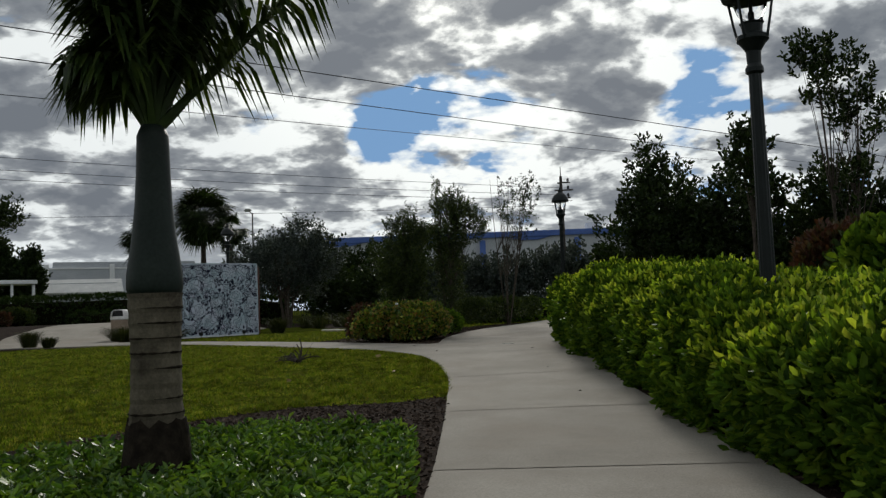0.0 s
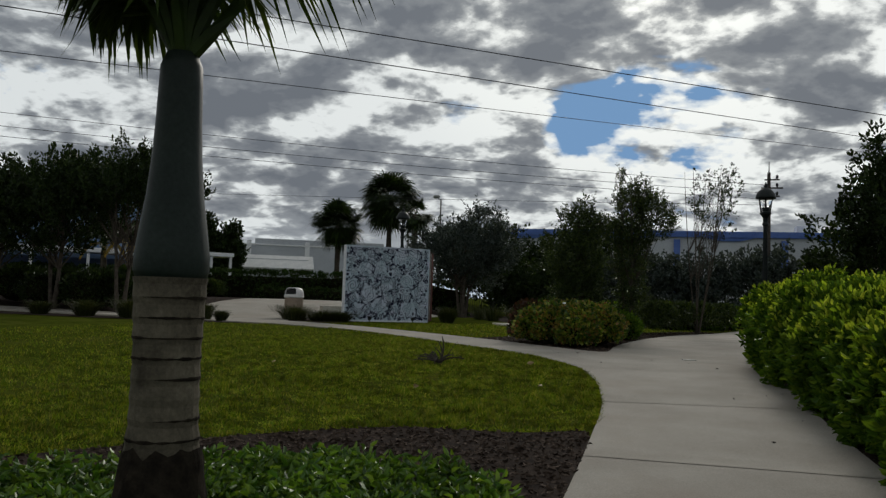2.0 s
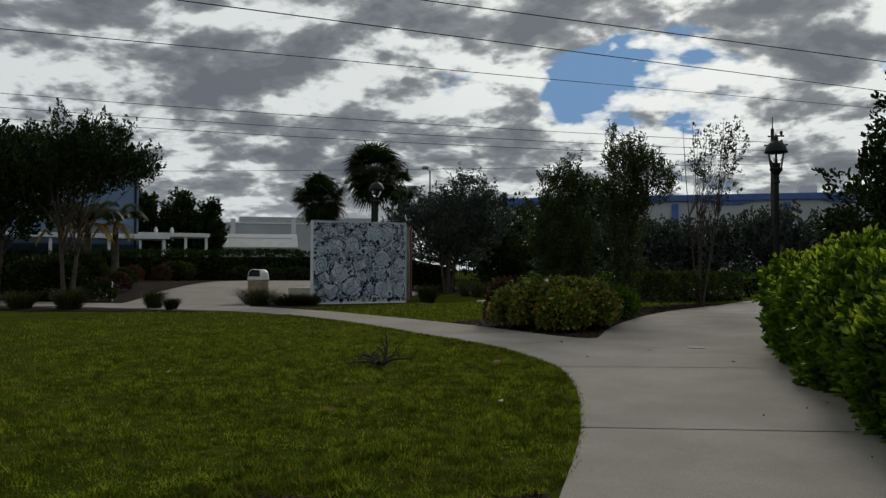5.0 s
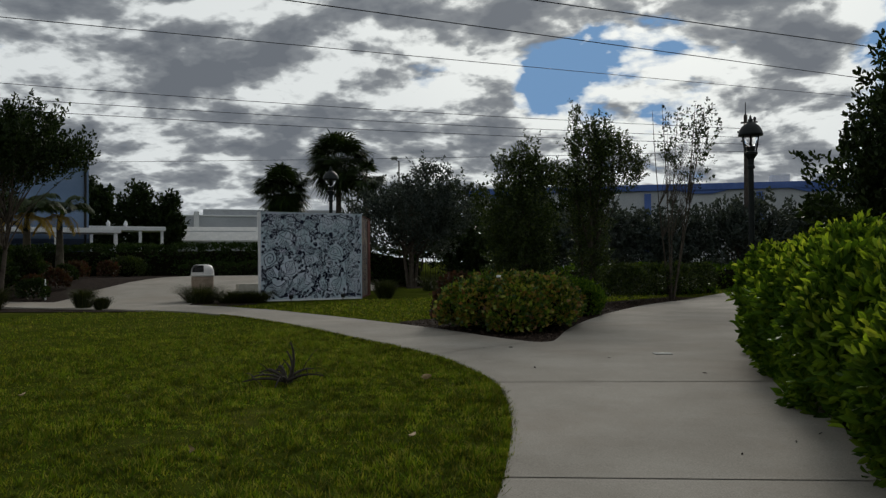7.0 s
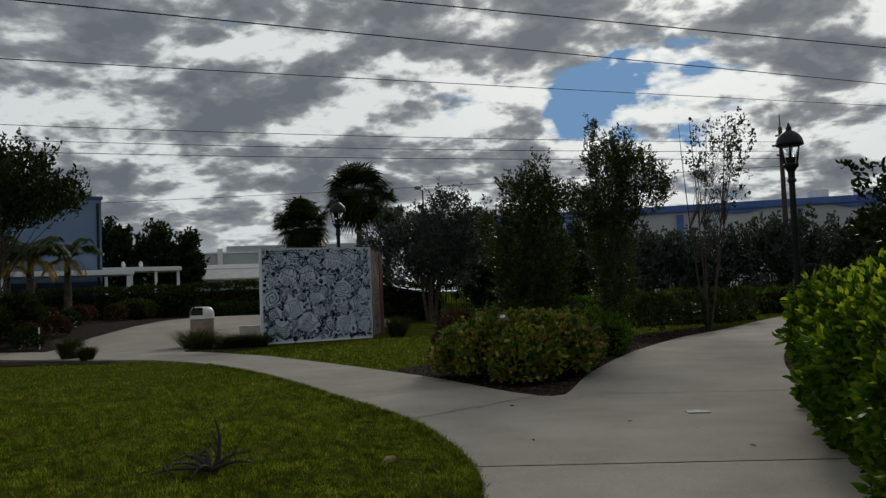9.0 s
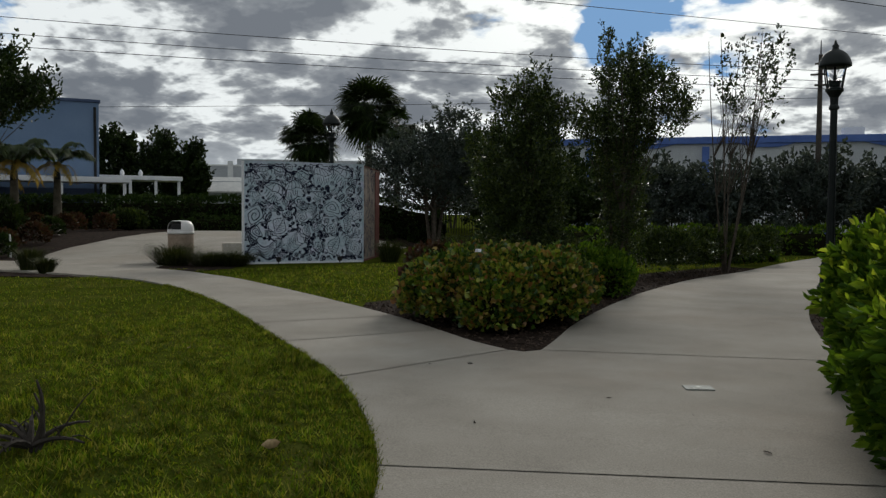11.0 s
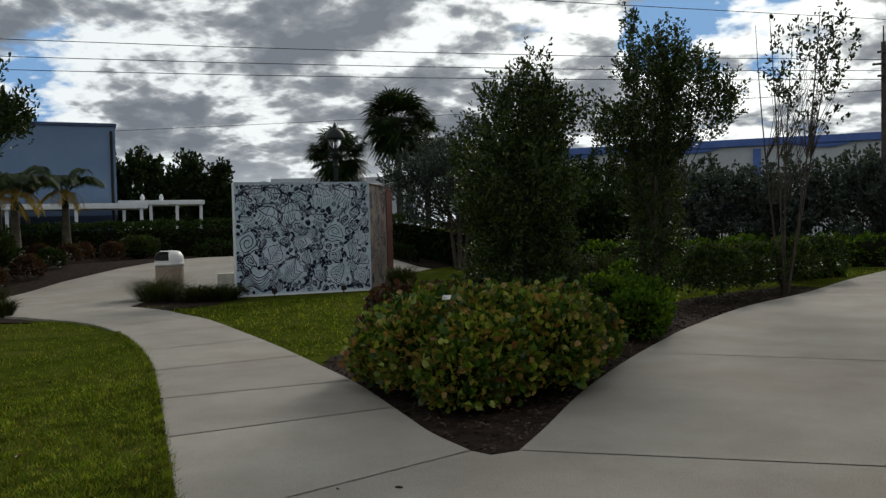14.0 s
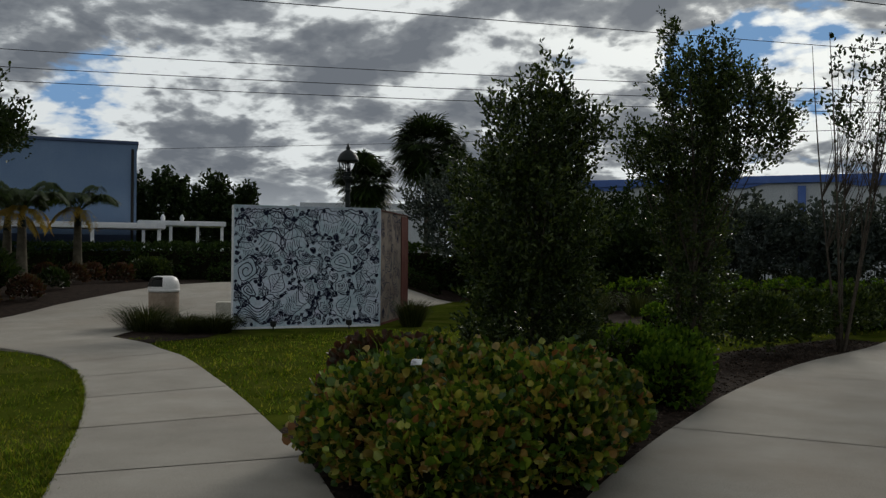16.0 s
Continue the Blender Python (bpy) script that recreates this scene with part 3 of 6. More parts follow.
for nm, poly in BEDS.items():
    tagged(obj(nm, sheet(poly, 0.018), M["mulch"]), "dark brown bark mulch planting bed", "mulch bed", kind="structure")

PATH_BED = [p for p in EDGE_RIGHT] + [p for p in reversed(BED_RIGHT)] + [(-0.88, 19.8)] + BED_LEFT + list(reversed(EDGE_LEFT))
path_base = tagged(obj("path", sheet(PATH_BED, 0.014), M["joint"]), "pale concrete garden path in cast slabs", "path", kind="structure")


def slab(poly, parent, name="slab"):
    """A cast slab with a rounded arris."""
    top = shrink(poly, 0.014)
    bm = sheet(shrink(poly, 0.005), 0.026, 0.05)
    b2 = sheet(top, 0.032)
    me = bpy.data.meshes.new("t")
    b2.to_mesh(me)
    b2.free()
    bm.from_mesh(me)
    bpy.data.meshes.remove(me)
    return part(name, bm, M["concrete"], parent)


JOINTS = [(-6, 0), (-2.2, 0), (0.8, 0), (3.8, 0.0), (6.83, 0.01), (9.7, 0.06), (12.85, 0.19), (16.22, 0.22)]
for (y0, s0), (y1, s1) in zip(JOINTS, JOINTS[1:]):
    a, b = cut_slope(EDGE_LEFT, y0, s0, 1.0), cut_slope(EDGE_LEFT, y1, s1, 1.0)
    c, d = cut_slope(EDGE_RIGHT, y1, s1, 1.0), cut_slope(EDGE_RIGHT, y0, s0, 1.0)
    slab([a] + span(EDGE_LEFT, a, b) + [b, c] + span(EDGE_RIGHT, d, c)[::-1] + [d], path_base)
JA, JB = cut_slope(EDGE_LEFT, 16.22, 0.22, 1.0), cut_slope(EDGE_RIGHT, 16.22, 0.22, 1.0)
L1P, L2P = cut(EDGE_LEFT, 17.9), BED_RIGHT[0]
R2P = cut(EDGE_RIGHT, 20.4)
slab([JA] + span(EDGE_LEFT, JA, L1P) + [L1P, BED_LEFT[0], (-0.88, 19.8), L2P, R2P] + span(EDGE_RIGHT, JB, R2P)[::-1] + [JB], path_base)
LEFT_CUTS = [(L1P, BED_LEFT[0])] + [(cut(EDGE_LEFT, p), cut(BED_LEFT, q)) for p, q in ((19.46, 20.99), (20.66, 22.05), (21.95, 23.4), (23.2, 24.7), (24.35, 25.95), (25.3, 27.2))] + [(EDGE_LEFT[-1], BED_LEFT[-1])]
for (a, d), (b, c) in zip(LEFT_CUTS, LEFT_CUTS[1:]):
    slab([a] + span(EDGE_LEFT, a, b) + [b, c] + span(BED_LEFT, d, c)[::-1] + [d], path_base)
RIGHT_CUTS = [20.0, 24.7, 29.3, 33.8, 38.3, 42.8, 47]
for y0, y1 in zip(RIGHT_CUTS, RIGHT_CUTS[1:]):
    a = L2P if y0 == 20.0 else cut(BED_RIGHT, y0)
    b, c, d = cut(BED_RIGHT, y1), cut(EDGE_RIGHT, min(y1, 46.9)), R2P if y0 == 20.0 else cut(EDGE_RIGHT, y0)
    slab([a] + span(BED_RIGHT, a, b) + [b, c] + span(EDGE_RIGHT, d, c)[::-1] + [d], path_base)
PLAZA = [EDGE_LEFT[-1], (-13.2, 26.35), (-15.9, 26.6), (-19, 27.0), (-30, 27.6), (-30, 29.2), (-18.1, 29.4), (-18.75, 31), (-19.6, 33), (-20.2, 36), (-20.5, 38.5), (-21.2, 42), (-20, 43.6), (-12, 43.9), (-11.6, 39), (-13.2, 33.5), (-13.6, 31), (-13.3, 29.8), BED_LEFT[-1]]
tagged(obj("pavement", sheet(PLAZA, 0.03, 0.05), M["concrete"]), "broad pale concrete paved court", "pavement", kind="structure")


# ---- plants ----
def make_tree(name, label, base, height, blobs, n, size, leaf, seed, trunk=0.07, stems=1, limbs=16, group="", aspect=0.5, clump=0.28, up=0.3, per=26, splay=5):
    """Trunk with limbs reaching into a ragged crown. blobs: (dx, dy, z, rx, ry, rz) of the crown's masses."""
    rng = np.random.default_rng(seed)
    z0 = gz1(base[1], base[0])
    th = thing(name, label, "tree", group, (base[0], base[1], z0))
    k = max(8, n // per)
    vol = np.array([b[3] * b[4] * b[5] for b in blobs])
    which = rng.choice(len(blobs), k, p=vol / vol.sum())
    B = np.array(blobs)[which]
    d = unit(rng.normal(size=(k, 3)))
    C = B[:, :3] + d * (rng.uniform(0.15, 1.0, k) ** 0.45)[:, None] * B[:, 3:] * (1 + 0.07 * rng.normal(size=(k, 1)))
    C[:, 2] = np.maximum(C[:, 2], 0.12)
    ends = C[rng.choice(k, min(limbs, k), replace=False)]
    top = max(b[2] + b[5] * 0.6 for b in blobs)
    for s in range(stems):
        bm = bmesh.new()
        a = 6.283 * s / stems + seed
        off = 0.0 if stems == 1 else trunk * 1.4
        foot = (off * math.cos(a), off * math.sin(a), -0.05)
        tip = (off * splay * math.cos(a) + blobs[0][0] * 0.5, off * splay * math.sin(a) + blobs[0][1] * 0.5, top if stems == 1 or splay > 5 else top * 0.84)
        sp = bow(foot, tip, 0.08, 6, (math.cos(a + 1), math.sin(a + 1), 0))
        tube(bm, sp, [trunk * (1.25 if i == 0 else 1 - 0.13 * i) for i in range(7)], 7)
        for e in ends[s::stems]:
            zs = min(max(e[2] * 0.55, 0.25 * top), top * 0.9)
            f = zs / top
            st = Vector(sp[min(6, max(1, round(f * 6)))])
            r0 = trunk * (1 - 0.7 * f) * 0.5
            tube(bm, bow(st, e, 0.12, 4), [r0, r0 * 0.75, r0 * 0.5, r0 * 0.32, r0 * 0.15], 5)
        part("trunk" if stems == 1 else "stem", bm, M["bark"], th, smooth=True)
    # leaves stand along twigs that sweep out and up
    mid = np.array([blobs[0][0] * 0.5, blobs[0][1] * 0.5, top * 0.4])
    D = unit(unit(C - mid) * np.array([0.8, 0.8, 0.5]) + np.array([0, 0, 0.35 + up]) + rng.normal(size=(k, 3)) * 0.4)
    long = clump * rng.uniform(1.4, 3.6, k)
    idx = rng.integers(0, k, n)
    u = rng.uniform(-0.45, 0.75, n)
    side = unit(rng.normal(size=(n, 3)))
    P = C[idx] + D[idx] * (long[idx] * u)[:, None] + side * (clump * 0.55 * (1.05 - np.clip(u, 0, 0.75)) * rng.uniform(0, 1, n) ** 0.7)[:, None]
    P[:, 2] = np.maximum(P[:, 2], 0.05)
    A = D[idx] * 0.7 + side * 0.8 + np.array([0, 0, up * 0.5]) + rng.normal(size=(n, 3)) * 0.35
    leaves("crown", P, A, size, M[leaf], th, rng, aspect=aspect)
    return th


def make_bush(name, label, base, masses, n, size, leaf, seed, aspect=0.6, category="shrub", group="", core=True, extra=None):
    """A rounded shrub: a near-black body painted as inner shade, leaves over a lumpy surface. masses: (dx, dy, z, rx,
    ry, rz).
    """
    rng = np.random.default_rng(seed)
    z0 = gz1(base[1], base[0])
    th = thing(name, label, category, group, (base[0], base[1], z0))
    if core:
        # solid body whose near-black colour stands for shade in the leaf gaps
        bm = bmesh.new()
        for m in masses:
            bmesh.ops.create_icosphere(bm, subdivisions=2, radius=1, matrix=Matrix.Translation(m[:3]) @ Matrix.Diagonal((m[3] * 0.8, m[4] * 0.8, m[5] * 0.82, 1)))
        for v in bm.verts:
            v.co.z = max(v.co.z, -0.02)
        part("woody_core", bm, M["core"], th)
    area = np.array([m[3] * m[4] + m[3] * m[5] + m[4] * m[5] for m in masses])
    B = np.array(masses)[rng.choice(len(masses), n, p=area / area.sum())]
    d = unit(rng.normal(size=(n, 3)))
    d[:, 2] = np.where(d[:, 2] < -0.55, -d[:, 2], d[:, 2])
    q = B[:, :3] + d * B[:, 3:]
    P = B[:, :3] + d * B[:, 3:] * (0.94 + 0.15 * wob(q, 4.5, seed) + 0.09 * rng.normal(size=n))[:, None]
    P[:, 2] = np.maximum(P[:, 2], 0.02)
    A = d + np.array([0, 0, 0.55]) + rng.normal(size=(n, 3)) * 0.42
    leaves("foliage", P, A, size, M[leaf], th, rng, aspect=aspect)
    if extra:
        mat, count, nm, fs = extra
        me = None
        for k in rng.choice(n, count, replace=False):
            if me is None:
                V, F = leaf_arrays(np.zeros((5, 3)), np.array([[math.cos(a), math.sin(a), 0.5] for a in np.arange(5) * 1.2566]), fs * 0.6, rng, aspect=0.8)
                fl = cloud_mesh(nm, V, F, M[mat], th)
                me = fl.data
            else:
                fl = new(nm, me)
                fl.parent = th
            fl.location = P[k] + d[k] * 0.04
    return th


def make_hedge(name, label, line, n, size, leaf, seed, aspect=0.5, flat=0.5, lump=0.09, category="hedge", shoots=0):
    """A clipped hedge along a plan line. line: (x, y, half width, height)."""
    rng = np.random.default_rng(seed)
    L = np.array(line, float)
    seg = np.linalg.norm(np.diff(L[:, :2], axis=0), axis=1)
    S = np.concatenate([[0], np.cumsum(seg)])
    th = thing(name, label, category, "", (L[0, 0], L[0, 1], gz1(L[0, 1], L[0, 0])))
    org = np.array(th.location)

    def place(s, ang, k):
        c = np.stack([np.interp(s, S, L[:, i]) for i in range(4)], 1)
        e = 0.05
        t = np.stack([np.interp(np.clip(s + e, 0, S[-1]), S, L[:, i]) - np.interp(np.clip(s - e, 0, S[-1]), S, L[:, i]) for i in range(2)], 1)
        t = unit(t)
        side = np.stack([t[:, 1], -t[:, 0]], 1)
        ca, sa = np.cos(ang), np.sin(ang)
        u = np.sign(ca) * np.abs(ca) ** flat * c[:, 2] * k
        end = np.minimum(s, S[-1] - s)
        rnd = np.sqrt(np.clip(end / 0.45, 0.05, 1))
        z = np.maximum(np.abs(sa), 0.0) ** flat * c[:, 3] * k * (0.6 + 0.4 * rnd)
        u = u * (0.55 + 0.45 * rnd) * (0.86 + 0.14 * np.clip(z / (0.55 * c[:, 3]), 0, 1))
        P = np.concatenate([c[:, :2] + side * u[:, None], (gz(c[:, 1], c[:, 0]) + z)[:, None]], 1)
        N = np.concatenate([side * (ca * 1.0)[:, None], sa[:, None]], 1)
        return P, unit(N), t

    # near-black sheet under the leaves, painted as the hedge's inner shade
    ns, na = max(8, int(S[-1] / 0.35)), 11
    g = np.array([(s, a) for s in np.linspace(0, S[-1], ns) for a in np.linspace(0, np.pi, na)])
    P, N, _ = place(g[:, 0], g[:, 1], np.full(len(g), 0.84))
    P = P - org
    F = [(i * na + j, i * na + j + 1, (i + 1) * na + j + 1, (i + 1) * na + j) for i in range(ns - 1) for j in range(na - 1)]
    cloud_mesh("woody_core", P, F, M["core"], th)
    # area-true spread of the leaves: more on broad stretches
    s = rng.uniform(0, S[-1], n)
    w2, h2 = np.interp(s, S, L[:, 2]), np.interp(s, S, L[:, 3])
    v = rng.uniform(0, 1, n) * (2 * w2 + 2 * h2)
    ang = np.where(v < h2, np.arcsin(np.clip(v / h2, 0, 1) ** (1 / flat) * 0.999),
                   np.where(v > h2 + 2 * w2, np.pi - np.arcsin(np.clip((v - h2 - 2 * w2) / h2, 0, 1) ** (1 / flat) * 0.999),
                            np.arccos(np.clip(np.sign(1 - (v - h2) / w2) * np.abs(1 - (v - h2) / w2) ** (1 / flat), -1, 1))))
    P, N, t = place(s, ang, np.ones(n))
    P = P + N * (lump * wob(P, 2.2, seed) + lump * 0.5 * wob(P, 6.0, seed + 1) + rng.normal(size=n) * 0.035)[:, None]
    # leaves stand in rosettes at the shoot tips
    P, N = np.repeat(P[: n // 8], 8, 0), np.repeat(N[: n // 8], 8, 0)
    n = len(P)
    R = rng.normal(size=(n, 3))
    P = P + R * size * 0.22
    P[:, 2] = np.maximum(P[:, 2], gz(P[:, 1], P[:, 0]) + 0.03)
    A = N * 0.8 + np.array([0, 0, 0.35]) + R * 0.95
    leaves("foliage", P - org, A, size, M[leaf], th, rng, aspect=aspect)
    if shoots:
        # upward-facing leaves only: the sunlit top is painted with brighter shoots
        up = np.flatnonzero((N[:, 2] > 0.35) & (wob(P, 1.6, seed + 5) + rng.normal(size=n) * 0.4 > 0.1))
        k = rng.choice(up, shoots)
        leaves("new_growth", P[k] - org + N[k] * 0.05 + np.array([0, 0, 0.03]), A[k] + np.array([0, 0, 0.5]), size * 0.85, M["shoot"], th, rng, "young top shoots with yellow-green backlight in their colour", aspect=aspect)
    return th


def frond(length, droop, lift, rng, pairs=34, leaf=0.45, width=0.022, planes=1, fall=0.5, start=0.16):
    """A feather palm leaf in the xz plane: rachis points and leaflet arrays."""
    t = np.linspace(0, 1, 12)
    x = length * (t * math.cos(lift) + 0.0) * (1 - 0.18 * t * droop)
    z = length * (t * math.sin(lift)) - droop * length * t ** 2.2
    R = np.stack([x, np.zeros(12), z], 1)
    V, F = [], []
    for i in range(pairs):
        u = start + (1 - start) * i / pairs
        p = np.array([np.interp(u, t, R[:, j]) for j in range(3)])
        q = np.array([np.interp(min(1, u + 0.05), t, R[:, j]) for j in range(3)])
        d = unit(q - p + np.array([1e-4, 0, 0]))
        L = leaf * (0.45 + 0.55 * math.sin(math.pi * min(1, 0.12 + u * 0.85))) * rng.uniform(0.8, 1.15)
        for side in (-1, 1):
            tw = rng.uniform(-0.9, 0.9) if planes > 1 else rng.uniform(-0.15, 0.25)
            a = unit(d * 0.55 + np.array([0, side, 0]) * math.cos(tw) + np.array([0, 0, 1]) * math.sin(tw))
            w = unit(np.cross(a, np.array([0.2, 0.1, 1.0]))) * width * rng.uniform(0.7, 1.2)
            m, e = p + a * L * 0.5, p + a * L + np.array([0, 0, -fall * L])
            k = len(V)
            V += [p - w * 0.4, p + w * 0.4, m + w, m - w, e]
            F += [(k, k + 1, k + 2), (k, k + 2, k + 3), (k + 3, k + 2, k + 4)]
    return R, np.array(V), np.array(F)


def make_palm(name, label, base, profile, fronds, seed, rings=0, shaft=None, rach=0.03, group="", scars=True):
    """A feather palm. profile: (radius, height) of the trunk; shaft: of the smooth crownshaft; fronds: (azimuth, lift, droop, length, leaf, material, planes)."""
    rng = np.random.default_rng(seed)
    th = thing(name, label, "palm", group, (base[0], base[1], gz1(base[1], base[0])))
    rows = []
    hs = [h for _, h in profile]
    for i in range(rings * 3 + 1 if rings else 12):
        k = i / (rings * 3 if rings else 11)
        h = hs[0] + (hs[-1] - hs[0]) * k
        r = float(np.interp(h, hs, [r for r, _ in profile]))
        if rings:
            r *= (1.022, 1.004, 0.988)[i % 3]
        rows.append((r, h))
    part("trunk", lathe(bmesh.new(), rows, 20), M["palm_trunk"], th, smooth=not rings)
    if rings and scars:
        for i in range(1, rings):
            if rng.uniform() < 0.62:
                h = hs[0] + (hs[-1] - hs[0]) * i / rings
                r = float(np.interp(h, hs, [r for r, _ in profile])) * 1.022
                a0, wide = rng.uniform(0, 6.283), rng.uniform(1.6, 6.2)
                bm = bmesh.new()
                seg = max(6, int(wide * 5))
                cols = []
                for q in range(seg + 1):
                    a = a0 + wide * q / seg
                    t = rng.uniform(0.003, 0.012) * min(1.0, 3 * min(q, seg - q) / seg + 0.15)
                    cols.append([bm.verts.new((rr * math.cos(a), rr * math.sin(a), z)) for rr, z in ((r * 0.985, h + t), (r * 1.012, h + t * 0.6), (r * 1.012, h - t), (r * 0.985, h - t))])
                for c, d in zip(cols, cols[1:]):
                    for j in range(3):
                        bm.faces.new((c[j], c[j + 1], d[j + 1], d[j]))
                part("leaf_scar", bm, M["palm_scar"], th, "dark broken ring scar on the trunk")
    top = hs[-1]
    if shaft:
        part("crownshaft", lathe(bmesh.new(), shaft, 24), M["shaft"], th, "smooth waxy green crownshaft", True)
        top = shaft[-1][1]
    for az, lift, droop, length, leaf, mat, planes in fronds:
        R, V, F = frond(length, droop, radians(lift), rng, leaf=leaf, planes=planes, pairs=int(30 + length * 22), start=0.27 if planes > 1 else 0.16)
        m = np.array(Matrix.Rotation(radians(az), 3, "Z"))
        z = np.array([0, 0, top - 0.06])
        ob = cloud_mesh("frond", V @ m.T + z, F, M[mat], th, "yellowed drooping frond" if mat == "frond_yellow" else "")
        bm = tube(bmesh.new(), [tuple(p) for p in R @ m.T + z], [rach * (1.3 - 1.2 * i / 11) for i in range(12)], 5)
        st = obj("rachis", bm, M["frond" if mat != "frond_yellow" else "frond_yellow"])
        st.parent = ob
    return th


def make_fan_palm(name, label, base, height, crown, n, seed, group=""):
    """A cabbage palm: fibrous trunk, a ball of fan leaves."""
    rng = np.random.default_rng(seed)
    th = thing(name, label, "palm", group, (base[0], base[1], gz1(base[1], base[0])))
    prof = [(0.26, 0), (0.2, 0.4)] + [(0.19 + 0.025 * (i % 2), 0.5 + (height - 0.5) * i / 10) for i in range(11)]
    part("trunk", lathe(bmesh.new(), prof, 12), M["bark"], th)
    for i in range(n):
        az, el = rng.uniform(0, 6.283), math.asin(rng.uniform(-0.93, 1.0))
        d = np.array([math.cos(az) * math.cos(el), math.sin(az) * math.cos(el), math.sin(el)])
        L = crown * rng.uniform(0.85, 1.1)
        c = np.array([0, 0, height]) + d * L * 0.55
        up = unit(np.cross(d, np.cross(np.array([0, 0, 1.0]), d)) + 1e-6)
        sd = np.cross(d, up)
        V, F = [], []
        for k in range(22):
            a = -2.0 + 4.0 * k / 21
            v = unit(d * math.cos(a) + sd * math.sin(a) + up * 0.12 * (k % 2))
            ln = L * 0.5 * rng.uniform(0.75, 1.1)
            tip = c + v * ln + np.array([0, 0, -0.3 * ln])
            w = np.cross(v, up) * 0.065
            m = c + v * ln * 0.55
            j = len(V)
            V += [c, m + w, tip, m - w]
            F.append((j, j + 1, j + 2, j + 3))
        ob = cloud_mesh("fan_leaf", np.array(V), F, M["treeleaf"], th)
        st = obj("stalk", tube(bmesh.new(), [(0, 0, height), tuple(c)], [0.025, 0.015], 4), M["treeleaf"])
        st.parent = ob
    return th


def make_tuft(name, label, base, n, height, spread, seed, leaf="tuft", group=""):
    rng = np.random.default_rng(seed)
    a, r = rng.uniform(0, 6.283, n), rng.uniform(0, 1, n) ** 0.5 * spread * 0.35
    P = np.stack([r * np.cos(a), r * np.sin(a), np.zeros(n)], 1)
    out = np.stack([np.cos(a), np.sin(a), np.zeros(n)], 1) * (r / (spread * 0.35))[:, None]
    h = height * rng.uniform(0.6, 1.1, n)[:, None]
    W = np.stack([-np.sin(a), np.cos(a), np.zeros(n)], 1) * 0.007
    mid = P + out * spread * 0.35 * rng.uniform(0.4, 1.3, (n, 1)) + np.array([0, 0, 1]) * h * 0.7
    tip = mid + out * spread * 0.45 + np.array([0, 0, 1]) * h * 0.22
    V = np.stack([P - W, P + W, mid + W * 0.8, mid - W * 0.8, tip], 1).reshape(-1, 3)
    i = np.arange(n)[:, None] * 5
    F = np.concatenate([i + np.array([[0, 1, 2]]), i + np.array([[0, 2, 3]]), i + np.array([[3, 2, 4]])])
    ob = cloud_mesh(name, V, F, M[leaf])
    ob.location = (base[0], base[1], gz1(base[1], base[0]) + 0.0)
    return tagged(ob, label, "grass tuft", group)


# The palm beside the path
SHAFT = [(r, h + 0.188) for r, h in ((0.19, 1.20), (0.207, 1.26), (0.204, 1.36), (0.185, 1.50), (0.158, 1.68), (0.138, 1.9), (0.128, 2.1), (0.122, 2.3), (0.118, 2.42), (0.085, 2.5))]
PALM_FRONDS = [(178, 58, 0.6, 1.5, 0.42, "frond", 2), (6, 45, 0.02, 2.6, 0.5, "frond", 2), (150, 80, 0.12, 2.4, 0.5, "frond", 2), (60, 78, 0.1, 2.4, 0.5, "frond", 2), (95, 84, 0.1, 2.5, 0.5, "frond", 2),
               (250, 78, 0.15, 2.3, 0.5, "frond", 2), (300, 80, 0.12, 2.3, 0.5, "frond", 2), (205, 82, 0.12, 2.4, 0.5, "frond", 2), (345, 76, 0.1, 2.4, 0.5, "frond", 2), (130, 66, 0.45, 1.7, 0.42, "frond", 2),
               (30, 70, 0.12, 2.4, 0.5, "frond", 2), (222, 62, 0.55, 1.4, 0.42, "frond", 2), (188, 72, 0.25, 2.1, 0.5, "frond", 2), (330, 84, 0.08, 2.4, 0.5, "frond", 2), (15, 66, 0.2, 2.0, 0.5, "frond", 2), (70, 68, 0.2, 2.0, 0.5, "frond", 2), (165, 66, 0.3, 1.9, 0.45, "frond", 2), (240, 68, 0.3, 1.9, 0.45, "frond", 2), (280, 70, 0.2, 2.0, 0.5, "frond", 2), (110, 70, 0.2, 2.1, 0.5, "frond", 2)]
royal = make_palm("royal_palm", "young royal palm with a ringed grey trunk and green crownshaft", (-1.70, 6.75), [(0.25, -0.03), (0.235, 0.2), (0.187, 0.6), (0.182, 0.99), (0.2, 1.41)], PALM_FRONDS, 5, rings=13, shaft=SHAFT, rach=0.035)

bm = lathe(bmesh.new(), [(0.265, -0.04), (0.257, 0.08), (0.25, 0.2), (0.238, 0.3), (0.224, 0.4), (0.209, 0.47)], 40, cap=False)
for v in bm.verts:
    k = 1 + 0.035 * noise.noise(v.co * 14) + 0.03 * noise.noise(v.co * 40)
    v.co.x, v.co.y = v.co.x * k, v.co.y * k
    v.co.z += 0.05 * noise.noise(v.co * 17) if v.co.z > 0.2 else 0
part("root_boss", bm, M["palm_scar"], royal, "dark matted roots at the foot")

